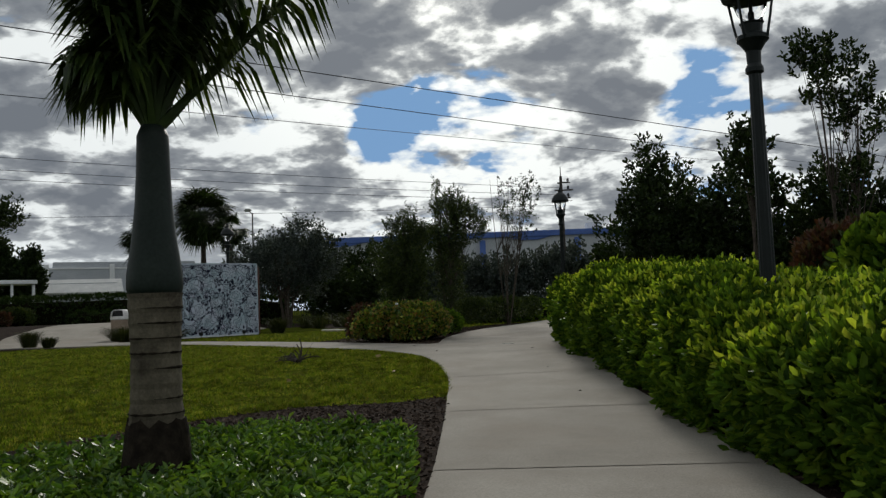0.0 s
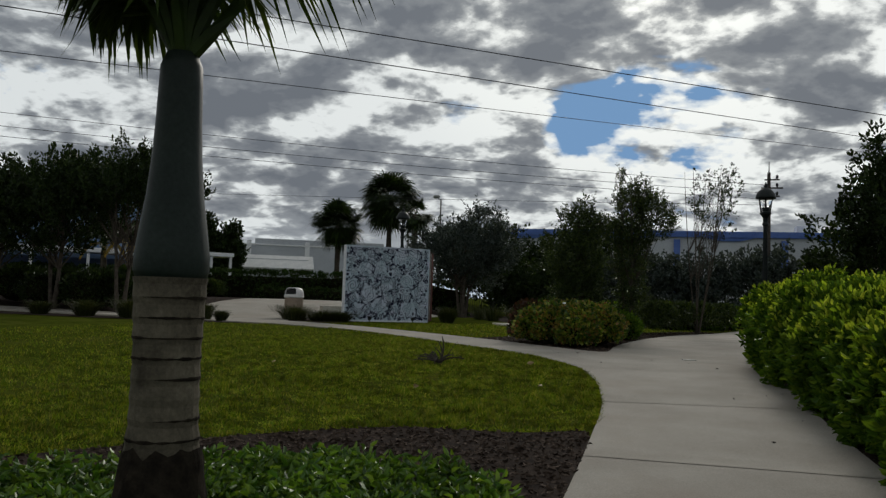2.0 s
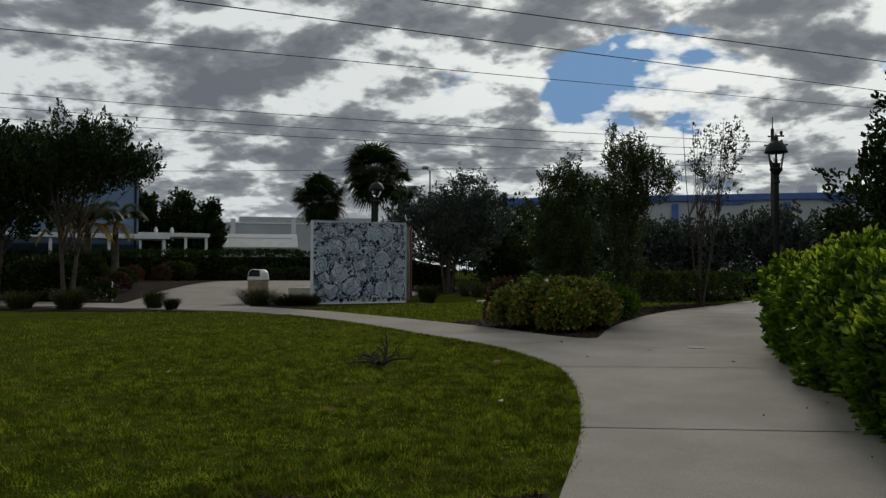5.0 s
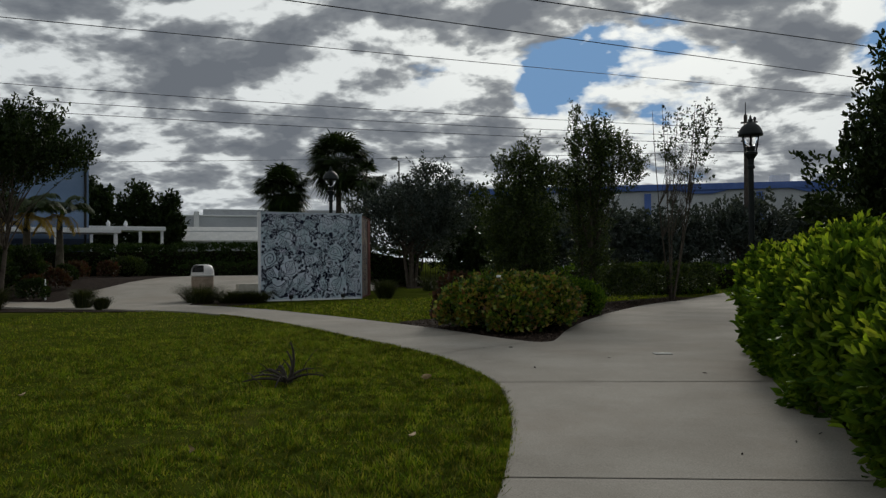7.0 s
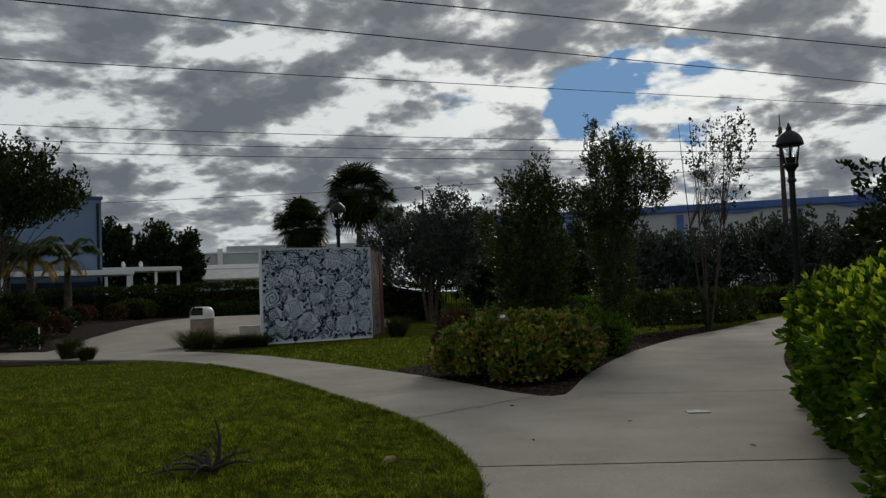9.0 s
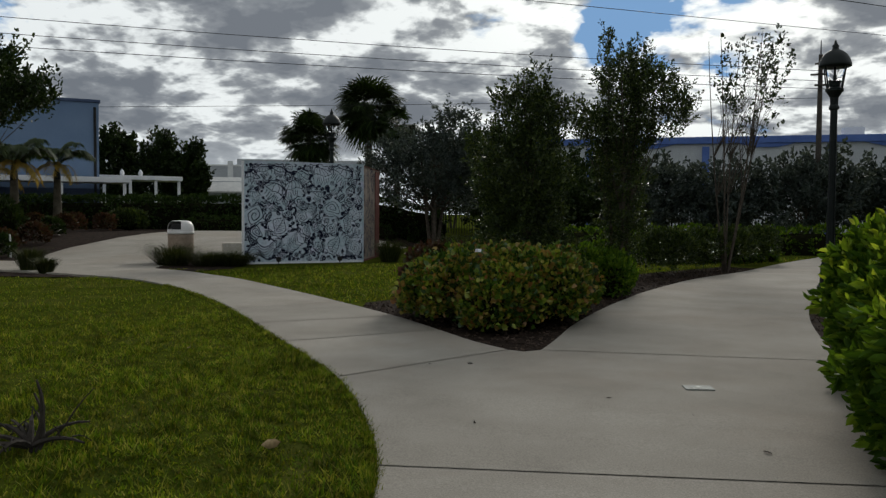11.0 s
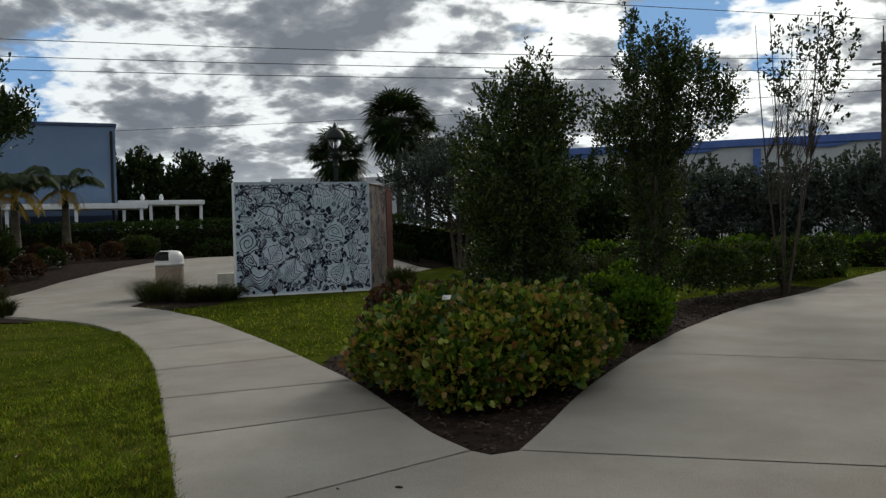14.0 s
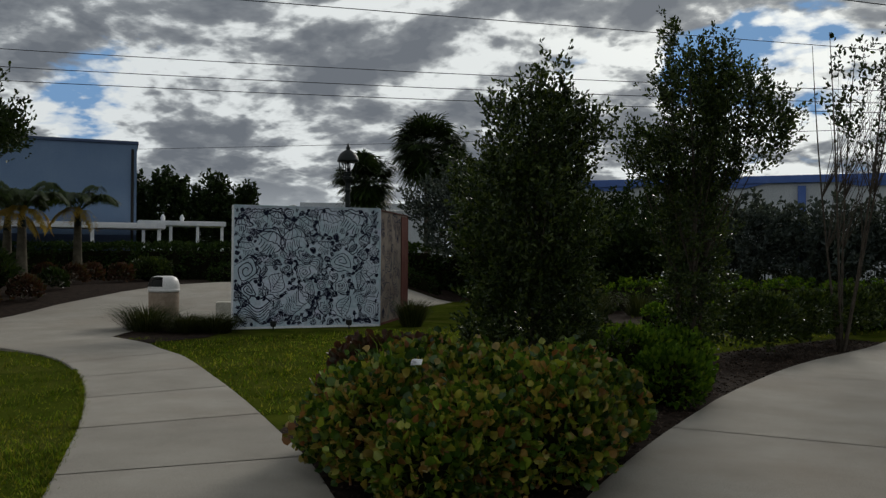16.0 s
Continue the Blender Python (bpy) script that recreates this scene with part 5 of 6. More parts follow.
# Painted wall panels
def make_panel(name, label, a, b, h, thick, mats, seed):
    """A free-standing painted wall panel from plan point a to b; thickness behind its face."""
    d = (Vector(b) - Vector(a)).normalized()
    ang = math.atan2(d.y, d.x)
    L = (Vector(b) - Vector(a)).length
    th = thing(name, label, "mural wall", "mural walls", (a[0], a[1], gz1(a[1])))
    th.rotation_euler = (0, 0, ang)
    part("panel", box(bmesh.new(), (L - 0.06, thick - 0.02, h - 0.04), (L / 2, thick / 2 + 0.012, h / 2 + 0.02), 0.004), M[mats[0]], th, "mural face of dense black brush lines" if mats[0] == "mural" else "faded brown mural face")
    for x, mt in ((0.02, mats[1]), (L - 0.015, mats[2])):
        part("edge_trim", box(bmesh.new(), (0.03, thick + 0.01, h), (x, thick / 2, h / 2), 0.004), M[mt], th)
    part("top_trim", box(bmesh.new(), (L - 0.062, thick + 0.006, 0.025), (L / 2, thick / 2, h - 0.006), 0.003), M[mats[2]], th)
    part("foot_trim", box(bmesh.new(), (L - 0.062, thick + 0.006, 0.05), (L / 2, thick / 2, 0.025), 0.003), M[mats[1]], th)
    return th


mural = make_panel("mural_wall", "white wall panel covered in dense black line mural", (-11.83, 31.36), (-9.32, 33.9), 2.9, 0.22, ("mural", "panel_edge", "mural"), 1)
make_panel("painted_wall", "faded brown painted wall panel with red end", (-9.42, 34.05), (-10.2, 37.0), 2.88, 0.3, ("mural_brown", "red_paint", "red_paint"), 2)


def stroke(V, F, pts, w, y):
    """A brush stroke laid on a panel's face along (x, z) points, thinning at its ends."""
    P = np.asarray(pts, float)
    T = unit(np.gradient(P, axis=0))
    N = np.stack([-T[:, 1], T[:, 0]], 1)
    k = np.linspace(0, 1, len(P))
    h = (w * 0.5 * np.clip(np.minimum(k, 1 - k) * 6 + 0.35, 0, 1))[:, None]
    i = len(V)
    for a, b in zip(P - N * h, P + N * h):
        V += [(a[0], y, a[1]), (b[0], y, b[1])]
    F += [(i + 2 * j, i + 2 * j + 2, i + 2 * j + 3, i + 2 * j + 1) for j in range(len(P) - 1)]


def paint_mural(th, L, H, y, sizes, seed, wide):
    """Crowded doodles: parasols, feathers, coils, rings, sheaves of curved lines, each in a space of its own."""
    rng = np.random.default_rng(seed)
    V, F, spots = [], [], []
    for r, tries in sizes:
        for _ in range(tries):
            x, z = rng.uniform(0.04 + r * 0.8, L - 0.04 - r * 0.8), rng.uniform(0.06 + r * 0.8, H - 0.04 - r * 0.8)
            if all((x - a) ** 2 + (z - b) ** 2 > (0.8 * (r + c)) ** 2 for a, b, c in spots):
                spots.append((x, z, r))
    for x, z, r in spots:
        turn = rng.uniform(0, 6.283)
        kind = (0, 1, 1, 2, 3, 4, 4, 4, 5, 5)[rng.integers(0, 10)]
        if r > 0.2 and z > H * 0.62:
            kind, turn = 0, rng.normal() * 0.25
        w = wide * rng.uniform(0.7, 1.4)
        squash = rng.uniform(0.6, 1.1)
        tilt = np.array([[math.cos(turn), -math.sin(turn)], [math.sin(turn), math.cos(turn)]])

        def put(px, pz, width):
            Q = np.stack([np.asarray(px, float) * squash, np.asarray(pz, float)], 1) * r @ tilt.T
            Q = Q + 0.11 * r * np.stack([np.sin(Q[:, 1] / r * 4 + x * 9), np.sin(Q[:, 0] / r * 4 + z * 9)], 1) + (x, z)
            stroke(V, F, np.clip(Q, (0.035, 0.05), (L - 0.035, H - 0.03)), width, y - 0.0004 * rng.integers(0, 5))

        t = np.linspace(0, 1, 18)
        if kind == 0:                                   # parasol: dome, ribs, scalloped hem, stick
            put(np.cos(math.pi * t), 0.75 * np.sin(math.pi * t), w)
            for e in (-0.66, -0.25, 0.25, 0.66):
                put(e * np.sin(1.57 * t), 0.75 * np.cos(1.57 * t), w * 0.7)
            for e in (-0.83, -0.45, 0, 0.45, 0.83):
                put(e + 0.2 * np.cos(math.pi * t), 0.1 * np.sin(math.pi * t), w * 0.8)
            put(0.06 * np.sin(5 * t), -0.95 * t, w * 0.8)
            for e in (-0.6, -0.4, -0.2, 0.2, 0.4, 0.6):
                put(e + 0.12 * t, -0.12 - 0.55 * t, w * 0.8)
        elif kind == 1:                                 # feather: almond outline, midrib, barbs
            for sg in (-1, 1):
                put(2 * t - 1, sg * 0.5 * np.sin(math.pi * t), w)
            put(2 * t - 1, 0.08 * np.sin(6 * t), w * 0.8)
            for e in np.linspace(-0.7, 0.6, 6):
                for sg in (-1, 1):
                    put(e + 0.25 * t, sg * 0.4 * t * math.cos(e * 1.3), w * 0.6)
        elif kind == 2:                                 # coil
            put((0.08 + 0.85 * t) * np.cos(13 * t), (0.08 + 0.85 * t) * np.sin(13 * t), w) if r < 0.12 else put((0.1 + 0.85 * np.linspace(0, 1, 60)) * np.cos(16 * np.linspace(0, 1, 60)), (0.1 + 0.85 * np.linspace(0, 1, 60)) * np.sin(16 * np.linspace(0, 1, 60)), w)
        elif kind == 3:                                 # rings with spokes
            for q in (0.9, 0.55, 0.28):
                put(q * np.cos(6.3 * t), q * np.sin(6.3 * t), w * (0.6 + 0.5 * q))
            for e in np.arange(7) * 0.9:
                put((0.58 + 0.3 * t) * math.cos(e), (0.58 + 0.3 * t) * math.sin(e), w * 0.8)
        elif kind == 4:                                 # sheaf of flowing lines
            for e in np.linspace(-0.75, 0.75, 7 if r > 0.1 else 4):
                put(1.8 * t - 0.9, e * (0.5 + 0.6 * t) + 0.35 * np.sin(4.2 * t + e), w * rng.uniform(0.6, 1.2))
        else:                                           # nested arches round a small ring
            for q in (0.95, 0.75, 0.52):
                put(q * np.cos(math.pi * t * 1.2 - 0.3), q * np.sin(math.pi * t * 1.2 - 0.3), w * 0.9)
            put(0.28 * np.cos(6.3 * t), 0.28 * np.sin(6.3 * t), w)
            put(0.5 * t - 0.25, 0.1 * np.sin(6 * t), w)
            put(1.7 * t - 0.85, -0.5 + 0.15 * np.sin(9 * t), w)
        if r > 0.09:                                    # a wavering outline round each
            q = 1.02 + 0.07 * np.sin(5 * 6.283 * np.linspace(0, 1, 40) + x * 20)
            a = np.linspace(0, 6.283, 40) * rng.uniform(0.3, 0.75) + turn
            put(q * rng.uniform(0.8, 1.15) * np.cos(a), q * np.sin(a), w * 1.1)
    return tagged(cloud_mesh("brush_lines", V, F, M["ink"], th), "dense curling black brush lines", kind="stuff")


paint_mural(mural, math.dist((-11.83, 31.36), (-9.32, 33.9)), 2.9, 0.0195, ((0.34, 25), (0.22, 240), (0.145, 1200), (0.09, 3800), (0.052, 9000)), 77, 0.0185)
end_red = [o for o in bpy.data.objects if o.name.startswith("painted_wall")][0]
part("red_band", box(bmesh.new(), (0.75, 0.02, 2.76), (2.64, 0.008, 1.44), 0.003), M["red_paint"], end_red, "plain red-brown painted band")
paint_mural(end_red, 2.25, 2.88, 0.0195, ((0.4, 40), (0.25, 60), (0.14, 60)), 78, 0.02)
for x, y in ((-11.1, 31.9), (-9.8, 33.1)):
    th = thing("spot_light", "small black ground spotlight at the mural's foot", "spotlight", "ground spotlights", (x + 0.2, y - 0.2, 0))
    part("stake", tube(bmesh.new(), [(0, 0, -0.02), (0, 0, 0.1)], [0.015, 0.015], 6), M["iron"], th)
    part("head", lathe(bmesh.new(), [(0.05, 0.08), (0.07, 0.12), (0.075, 0.2), (0.06, 0.21)], 12), M["dark"], th)


def make_bin(at):
    th = thing("litter_bin", "round pebble concrete litter bin with pale domed lid", "litter bin", "", (at[0], at[1], gz1(at[1], at[0]) + 0.02))
    part("body", lathe(bmesh.new(), [(0.30, 0), (0.33, 0.02), (0.35, 0.1), (0.36, 0.74), (0.35, 0.78), (0.3, 0.79)], 28), M["bin_body"], th, "pebble-dashed tan concrete body", True)
    part("rim", lathe(bmesh.new(), [(0.34, 0.775), (0.375, 0.785), (0.38, 0.84), (0.36, 0.86), (0.33, 0.86)], 28), M["bin_lid"], th, smooth=True)
    bm = bmesh.new()
    seg, n = 28, 8
    rows = []
    for i in range(n + 1):
        u = i / n
        r, z = 0.372 * max(0.0, math.cos(u * 1.5707)) ** 0.38, 0.85 + 0.32 * math.sin(u * 1.5708)
        rows.append([bm.verts.new((max(r, 0.001) * math.cos(6.28318 * k / seg), max(r, 0.001) * math.sin(6.28318 * k / seg), z)) for k in range(seg)])
    for i, (a, b) in enumerate(zip(rows, rows[1:])):
        for k in range(seg):
            if 1 <= i <= 5 and 18 <= k <= 23:
                continue
            bm.faces.new((a[k], a[(k + 1) % seg], b[(k + 1) % seg], b[k]))
    bmesh.ops.remove_doubles(bm, verts=bm.verts[:], dist=0.002)
    lid = part("lid", bm, M["bin_lid"], th, "pale domed plastic lid with an opening", True)
    part("liner", lathe(bmesh.new(), [(0.3, 0.8), (0.31, 0.9), (0.27, 1.06), (0.1, 1.12)], 20), M["dark"], th, "dark inside of the bin")
    return th


make_bin((-13.95, 31.4))
tagged(obj("stone_block", box(bmesh.new(), (0.95, 0.5, 0.5), (0, 0, 0.25), 0.02), M["stone"]), "low pale stone seat block on the paving", "seat").matrix_world = pose(-13.0, 32.9, gz1(32.9, -13.0) + 0.0, 0, 0, 40)
for k, (x, y, r) in enumerate([(-6.6, 35.2, 20), (-6.1, 34.2, 60)]):
    ob = tagged(obj("stepping_stone", box(bmesh.new(), (0.75, 0.55, 0.07), (0, 0, 0.03), 0.015), M["stone"]), "flat pale stepping stone in the lawn", "stepping stone", "stepping stones")
    ob.matrix_world = pose(x, y, 0, 0, 0, r)

plate = tagged(thing("path_plate", "pale metal plate with an arrow set in the path", "sign plate", "", (0.9, 18.55, 0.034)), "pale metal plate with an arrow set in the path")
plate.rotation_euler = (0, 0, radians(16))
part("plate", box(bmesh.new(), (0.23, 0.165, 0.012), (0, 0, 0.003), 0.003), M["plate"], plate)
bm = bmesh.new()
bm.faces.new([bm.verts.new(p) for p in ((-0.035, 0.02, 0), (0.035, 0.02, 0), (0, 0.06, 0))])
bm.faces.new([bm.verts.new(p) for p in ((-0.013, -0.015, 0), (0.013, -0.015, 0), (0.013, 0.02, 0), (-0.013, 0.02, 0))])
bmesh.ops.translate(bm, verts=bm.verts[:], vec=(0, 0, 0.0105))
bmesh.ops.recalc_face_normals(bm, faces=bm.faces[:])
part("arrow", bm, M["plate_mark"], plate, "grey arrow mark")
part("text_bar", box(bmesh.new(), (0.11, 0.022, 0.002), (0, -0.047, 0.0105)), M["plate_mark"], plate, "unreadable grey writing")


def make_twig(at):
    rng = np.random.default_rng(301)
    bm = bmesh.new()
    for k in range(9):
        a = rng.uniform(0, 6.283)
        L = rng.uniform(0.25, 0.55)
        b = Vector((L * math.cos(a), L * math.sin(a), rng.uniform(0.01, 0.14)))
        tube(bm, bow((0, 0, 0.03), b, rng.uniform(0.03, 0.1), 5), [0.02, 0.018, 0.015, 0.012, 0.009, 0.006], 5)
        for _ in range(2):
            c = b * rng.uniform(0.4, 0.8)
            tube(bm, bow(c + Vector((0, 0, 0.05)), c + Vector(rng.normal(size=3) * 0.12) + Vector((0, 0, 0.09)), 0.02, 3), [0.006, 0.005, 0.004, 0.003], 4)
    for k in range(3):
        tube(bm, bow((0.02 * k, 0, 0.0), (0.05 - 0.07 * k, 0.05 * k, 0.45 - 0.1 * k), 0.05, 5, (1, 0.4, 0)), [0.022, 0.02, 0.017, 0.014, 0.011, 0.007], 5)
    ob = obj("dead_branch", bm, M["twig"])
    ob.location = (at[0], at[1], gz1(at[1]))
    return tagged(ob, "dry dark fallen branch lying on the lawn", "branch")


make_twig((-2.9, 15.45))
for k, (x, y) in enumerate([(-1.55, 15.9), (-2.3, 12.8), (-0.9, 13.5), (-5.2, 14.2), (-4.1, 18.6)]):
    rng = np.random.default_rng(320 + k)
    V, F = leaf_arrays(np.array([[0, 0, 0.05]]), rng.normal(size=(1, 3)) * np.array([1, 1, 0.1]), 0.12, rng, aspect=0.5)
    ob = cloud_mesh("fallen_leaf", V, F, M["litter"])
    ob.location = (x, y, gz1(y))
    tagged(ob, "dry tan fallen leaf on the grass", "leaf", "fallen leaves")
for k, (x, y) in enumerate([(2.1, 14.2), (2.3, 13.3), (1.9, 13.9), (1.5, 13.5), (0.3, 17.9), (0.9, 17.6), (-0.5, 16.9), (-1.5, 18.75), (-1.2, 18.9), (1.4, 16.8), (2.15, 12.2), (1.75, 10.9)]):
    rng = np.random.default_rng(340 + k)
    V, F = leaf_arrays(np.array([[0, 0, 0.006]]), rng.normal(size=(1, 3)) * np.array([1, 1, 0.02]), 0.06, rng, aspect=0.3, fold=0.08, curl=0.02)
    ob = cloud_mesh("fallen_leaf", V, F, M["twig"])
    ob.location = (x, y, gz1(y) + 0.034)
    tagged(ob, "small dark withered leaf on the concrete path", "leaf", "fallen leaves")
tagged(obj("marker_stake", tube(bmesh.new(), [(-19.3, 30.4, gz1(30.4, -19.3)), (-19.32, 30.4, 0.75)], [0.03, 0.03], 8), M["white_paint"]), "short white marker stake in the planting bed", "stake")


# ---- buildings, fence, wires ----
def wall_frame(a, b):
    d = Vector((b[0] - a[0], b[1] - a[1], 0))
    return d.length, math.atan2(d.y, d.x)


def make_block(name, label, a, b, depth, height, mat, cap, group=""):
    """A flat-roofed building whose front runs from a to b, with parapet."""
    L, ang = wall_frame(a, b)
    th = thing(name, label, "building", group, (a[0], a[1], 0))
    th.rotation_euler = (0, 0, ang)
    part("wall", box(bmesh.new(), (L, depth, height), (L / 2, depth / 2, height / 2), 0.02), M[mat], th)
    part("roof", box(bmesh.new(), (L + 0.16, depth + 0.16, 0.16), (L / 2, depth / 2, height + 0.081), 0.02), M[cap], th, "thin parapet coping")
    return th


blue = make_block("blue_building", "tall plain grey-blue stucco building", (-47.5, 30.5), (-31.6, 47.6), 14, 7.35, "blue_wall", "navy_wall")
L, _ = wall_frame((-47.5, 30.5), (-31.6, 47.6))
part("downpipe", tube(bmesh.new(), [(L - 0.2, -0.08, 0), (L - 0.2, -0.08, 7.1)], [0.07, 0.07], 8), M["dark"], blue)
part("lower_wall", box(bmesh.new(), (L - 4, 0.1, 2.7), (L / 2 + 2, -0.06, 1.35)), M["navy_wall"], blue, "dark blue lower wall")
canopy = thing("canopy", "white flat walkway canopy on slim posts", "canopy", "", (-31.6, 47.6, 0))
canopy.rotation_euler = (0, 0, radians(47))
part("roof", box(bmesh.new(), (13, 2.4, 0.28), (-5.2, -1.6, 3.1), 0.03), M["white_paint"], canopy)
part("roof", box(bmesh.new(), (4.6, 2.6, 0.26), (2.4, 3.0, 3.42), 0.03), M["white_paint"], canopy)
for x, y, h in ((-11, -2.6, 2.97), (-8, -2.6, 2.97), (-5, -2.6, 2.97), (-2, -2.6, 2.97), (1, -2.6, 2.97), (0.4, 1.9, 3.3), (1.8, 1.9, 3.3), (3.2, 1.9, 3.3), (4.5, 1.9, 3.3)):
    part("post", box(bmesh.new(), (0.16, 0.16, h), (x, y, h / 2), 0.01), M["white_paint"], canopy)
for x in (1.4, 2.4):
    part("finial", lathe(bmesh.new(), [(0.06, 3.53), (0.10, 3.58), (0.13, 3.70), (0.09, 3.82), (0.03, 3.92)], 12, (x, 2.2, 0)), M["white_paint"], canopy)

ware = make_block("white_warehouse", "long white tilt-up warehouse with shallow panel joints", (-75, 63.5), (-33, 88), 30, 6.0, "white_wall", "white_paint")
L, _ = wall_frame((-75, 63.5), (-33, 88))
for k in range(7):
    part("pilaster", box(bmesh.new(), (0.5, 0.3, 6.5), (3 + k * 6.2, -0.16, 3.25), 0.02), M["white_paint"], ware)
for k in (1, 3, 5):
    part("door", box(bmesh.new(), (1.6, 0.12, 2.6), (6 + k * 6.2, -0.07, 1.3), 0.01), M["dark"], ware, "dark doorway")
part("upper_block", box(bmesh.new(), (14, 8, 0.6), (L - 7, 4.1, 6.45), 0.03), M["white_wall"], ware)
shed = thing("white_shed", "small white gabled shed", "shed", "", (-36.5, 63.5, 0))
shed.rotation_euler = (0, 0, radians(30))
part("wall", box(bmesh.new(), (6.2, 4, 3.1), (3.1, 2, 1.55), 0.02), M["white_wall"], shed)
bm = bmesh.new()
for y0, y1, z0, z1 in ((-0.3, 2, 3.05, 4.2), (4.3, 2, 3.05, 4.2)):
    q = [bm.verts.new(p) for p in ((-0.3, y0, z0), (6.5, y0, z0), (6.5, y1, z1), (-0.3, y1, z1))]
    q2 = [bm.verts.new(p) for p in ((-0.3, y0, z0 - 0.12), (6.5, y0, z0 - 0.12), (6.5, y1, z1 - 0.12), (-0.3, y1, z1 - 0.12))]
    bm.faces.new(q)
    bm.faces.new(q2[::-1])
    for i in range(4):
        bm.faces.new((q[i], q2[i], q2[(i + 1) % 4], q[(i + 1) % 4]))
bmesh.ops.recalc_face_normals(bm, faces=bm.faces[:])
part("roof", bm, M["roofing"], shed)
part("gable", box(bmesh.new(), (6.0, 1.6, 0.9), (3.1, 2, 3.4), 0.02), M["white_wall"], shed)

far = make_block("blue_roofed_warehouse", "long pale warehouse with a deep blue roof band", (-19, 86), (45, 91), 40, 8.2, "white_wall", "blue_band")
L, _ = wall_frame((-19, 86), (45, 91))
part("roof_band", box(bmesh.new(), (L + 0.3, 0.3, 0.6), (L / 2, -0.16, 8.05), 0.02), M["blue_band"], far, "deep blue roof band")
for k in range(12):
    bm = bmesh.new()
    x = 2.5 + k * 5
    v = [bm.verts.new(p) for p in ((x - 2.4, -0.2, 7.75), (x + 2.4, -0.2, 7.75), (x + 0.9, -0.2, 7.4), (x - 0.9, -0.2, 7.4))]
    f = bm.faces.new(v)
    r = bmesh.ops.extrude_face_region(bm, geom=[f])
    bmesh.ops.translate(bm, verts=[g for g in r["geom"] if isinstance(g, bmesh.types.BMVert)], vec=(0, 0.18, 0))
    bmesh.ops.recalc_face_normals(bm, faces=bm.faces[:])
    if k % 2 == 0:
        part("valance", bm, M["blue_band"], far)
    else:
        bm.free()
        part("column", box(bmesh.new(), (0.6, 0.3, 7.5), (x, -0.16, 3.75), 0.02), M["blue_band"], far, "blue column")
for x in (12, 30, 34):
    part("roof_unit", box(bmesh.new(), (1.6, 1.6, 1.0), (x, 4, 8.85), 0.04), M["white_paint"], far)


def make_fence():
    th = thing("fence", "dark metal picket fence before the warehouse yard", "fence", "", (-20, 54, 0))
    for x in range(0, 45, 3):
        part("post", box(bmesh.new(), (0.08, 0.08, 1.75), (x, 0.08 * x, 0.87), 0.006), M["iron"], th)
    ang = math.atan2(0.08, 1)
    for z in (0.25, 1.5):
        part("rail", box(bmesh.new(), (44, 0.04, 0.05), (22, 1.76, z), 0.004, ang), M["iron"], th)
    me = None
    for k in range(290):
        x = 0.15 + k * 0.15
        if me is None:
            p = part("picket", box(bmesh.new(), (0.025, 0.025, 1.6), (0, 0, 0.85)), M["iron"], th)
            me = p.data
        else:
            p = new("picket", me)
            p.parent = th
        p.location = (x, 0.08 * x + 0.035, 0)


make_fence()
upole = thing("utility_pole", "weathered wooden utility pole with crossarms", "utility pole", "", (4.36, 50.0, 0))
part("pole", lathe(bmesh.new(), [(0.15, -0.1), (0.12, 4), (0.085, 8.3)], 12), M["wood_pole"], upole)
for z, w in ((7.9, 0.7), (7.45, 1.0), (7.0, 0.7)):
    part("crossarm", box(bmesh.new(), (w * 1.1, 0.07, 0.08), (0.15, -0.14, z), 0.01), M["wood_pole"], upole)
    part("insulator", lathe(bmesh.new(), [(0.04, z + 0.05), (0.07, z + 0.12), (0.07, z + 0.2), (0.03, z + 0.26)], 8, (0.4, -0.14, 0)), M["wire"], upole)
part("spike", tube(bmesh.new(), [(0, 0, 8.2), (0, 0, 8.9)], [0.03, 0.02], 6), M["wire"], upole)
yard = thing("yard_lamp", "tall grey floodlight mast far behind the trees", "street light", "", (-26.0, 86.5, 0))
part("pole", lathe(bmesh.new(), [(0.12, 0), (0.07, 11.5)], 10), M["wood_pole"], yard)
part("head", box(bmesh.new(), (0.8, 0.4, 0.35), (-0.5, 0, 11.8), 0.12), M["plate"], yard)
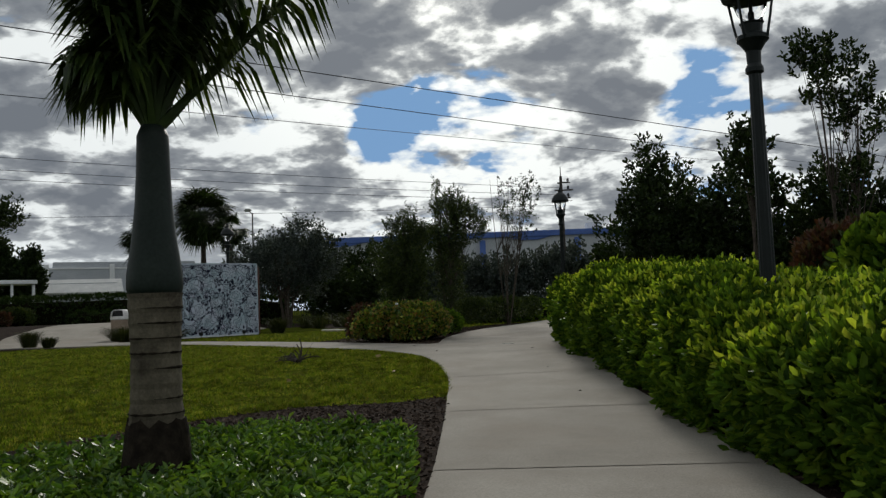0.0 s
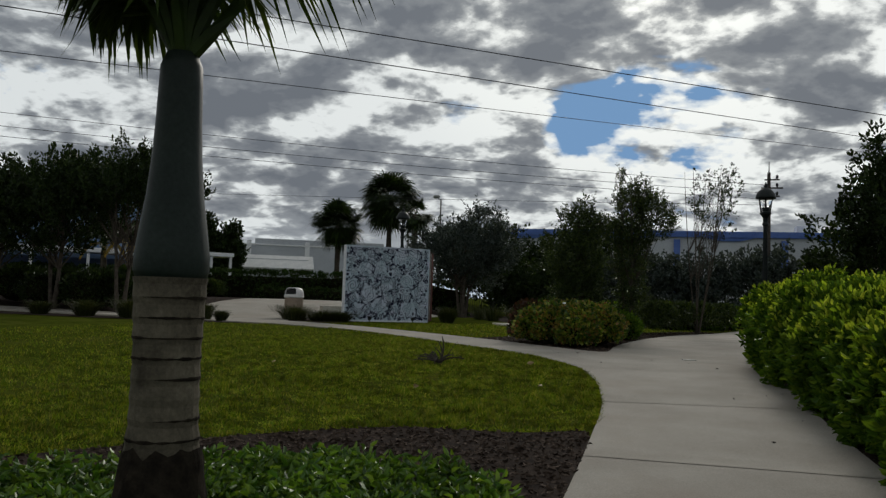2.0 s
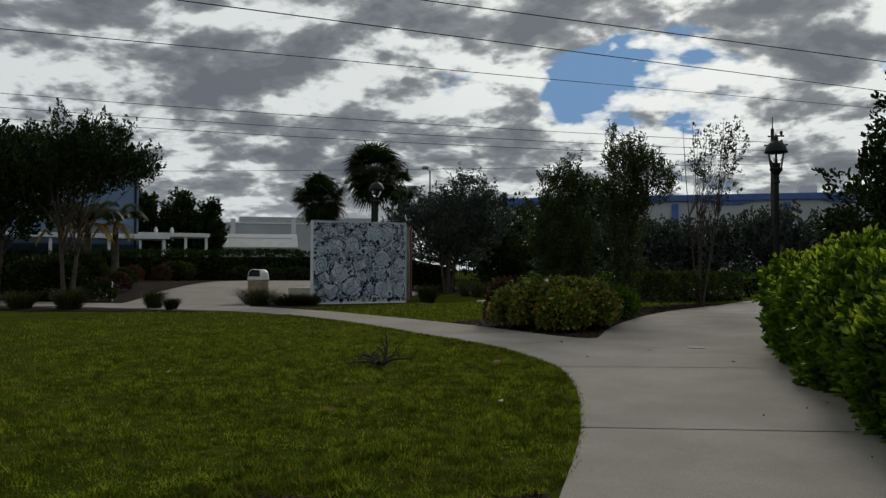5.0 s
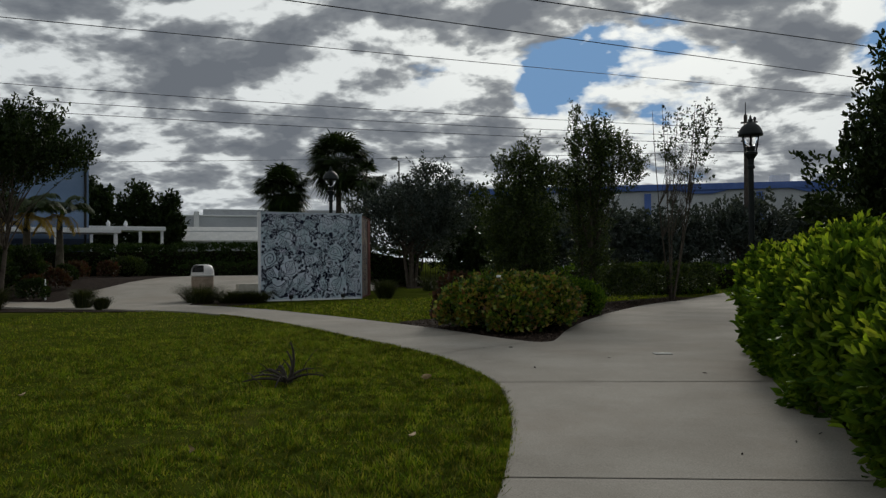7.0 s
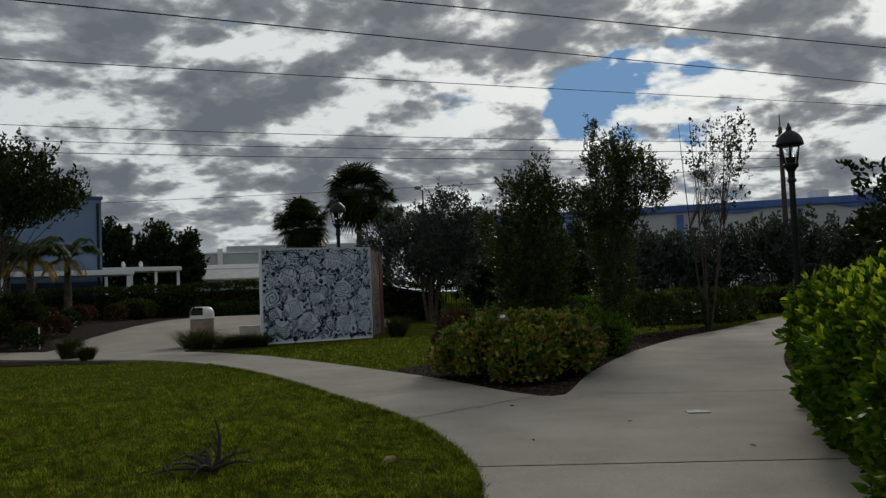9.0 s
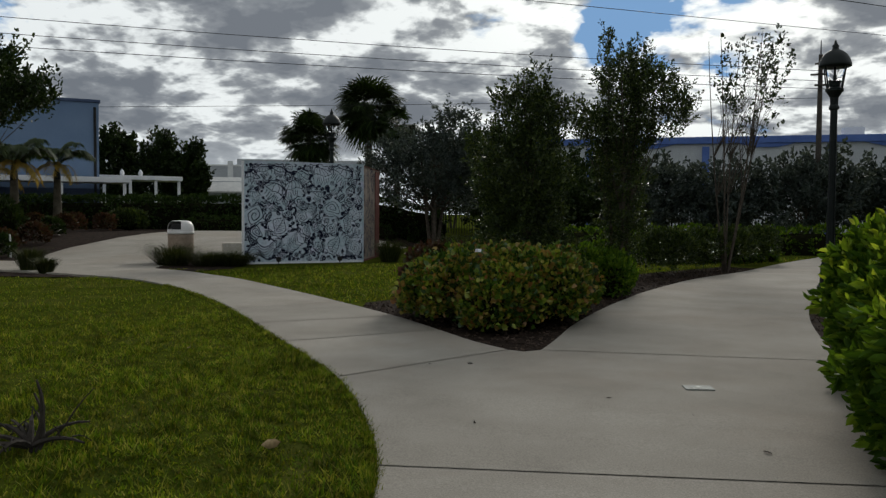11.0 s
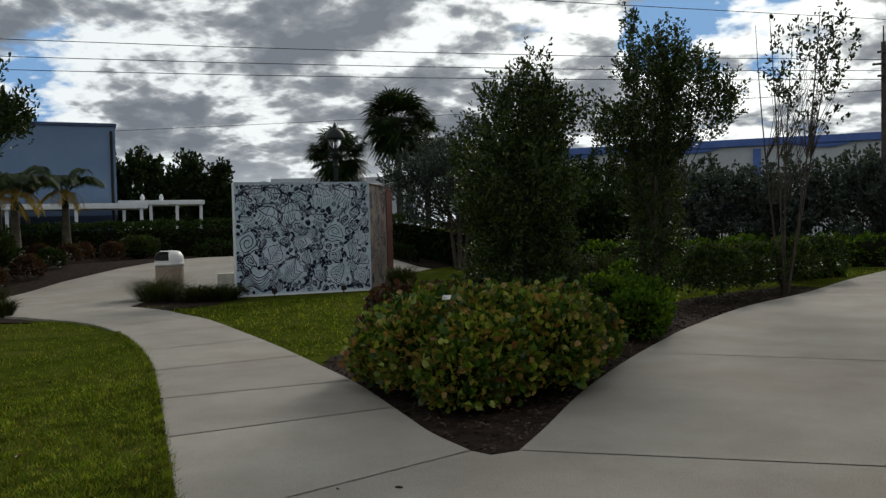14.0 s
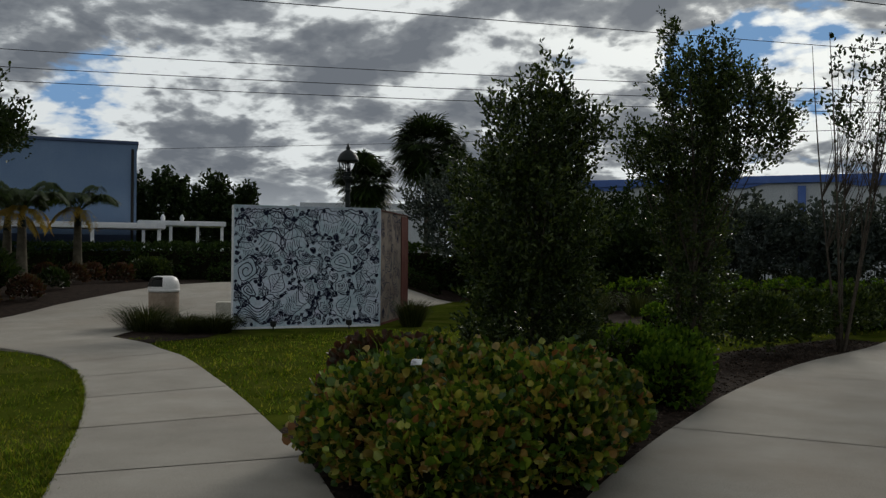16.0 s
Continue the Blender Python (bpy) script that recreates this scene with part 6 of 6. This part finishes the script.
part("arm", tube(bmesh.new(), [(0, 0, 11.4), (-0.4, 0, 11.7)], [0.04, 0.04], 6), M["wood_pole"], yard)

WIRES = [((-60, 5.6, 15.2), (70, 91.7, 9.3), 0.024), ((-45, 0.2, 9.7), (70, 137.7, 18.3), 0.024), ((-60, 9.5, 11.9), (70, 155.3, 21.5), 0.024)]
for a, b, r in WIRES:
    tagged(obj("power_line", tube(bmesh.new(), bow(a, b, -0.3, 16), [r] * 17, 5), M["wire"]), "thick dark overhead power line", "cable", "power lines")
for z0, z1, k in ((12.8, 7.6, 0), (12.0, 7.15, 1), (11.4, 6.8, 2)):
    a, b = (-80, -1 + 0.5 * k, z0), (4.4 + 0.3 * k, 49.9, z1)
    tagged(obj("power_line", tube(bmesh.new(), bow(a, b, -1.3, 16), [0.012] * 17, 5), M["wire"]), "thin overhead power line to the wooden pole", "cable", "power lines")
tagged(obj("power_line", tube(bmesh.new(), bow((-80, 42, 8.6), (4.85, 55.5, 7.2), -0.4, 16), [0.012] * 17, 5), M["wire"]), "thin low overhead cable", "cable", "power lines")
for k, (x, y) in enumerate([(-22.2, 29.9), (-24.6, 30.2), (-27, 31), (-29.5, 30.6), (-23.6, 32.8)]):
    make_bush("under_shrub", "dark shrub under the shade trees", (x, y), [(0, 0, 0.7, 1.1, 1.0, 0.8), (0.6, 0.4, 0.8, 0.9, 0.9, 0.7)], 2600, 0.13, "treeleaf", 400 + k, group="shrubs under the trees")
strap = make_tuft("strap_plant", "bright green strap leaves growing through the bush", (-2.15, 21.6), 14, 0.5, 0.4, 420, leaf="hedge")
strap.location.z = 0.7
bm = bmesh.new()
q = [bm.verts.new(p) for p in ((0, 0, 0), (0.11, 0.01, 0.02), (0.12, 0.07, 0.05), (0.05, 0.09, 0.03), (0.01, 0.05, 0.045))]
bm.faces.new(q)
bmesh.ops.solidify(bm, geom=bm.faces[:], thickness=0.003)
scrap = tagged(obj("paper_scrap", bm, M["white_paint"]), "crumpled white paper scrap caught in the bush", "litter")
scrap.matrix_world = pose(-1.9, 21.35, 0.97, 25, 10, 30) @ Matrix.Scale(0.7, 4)
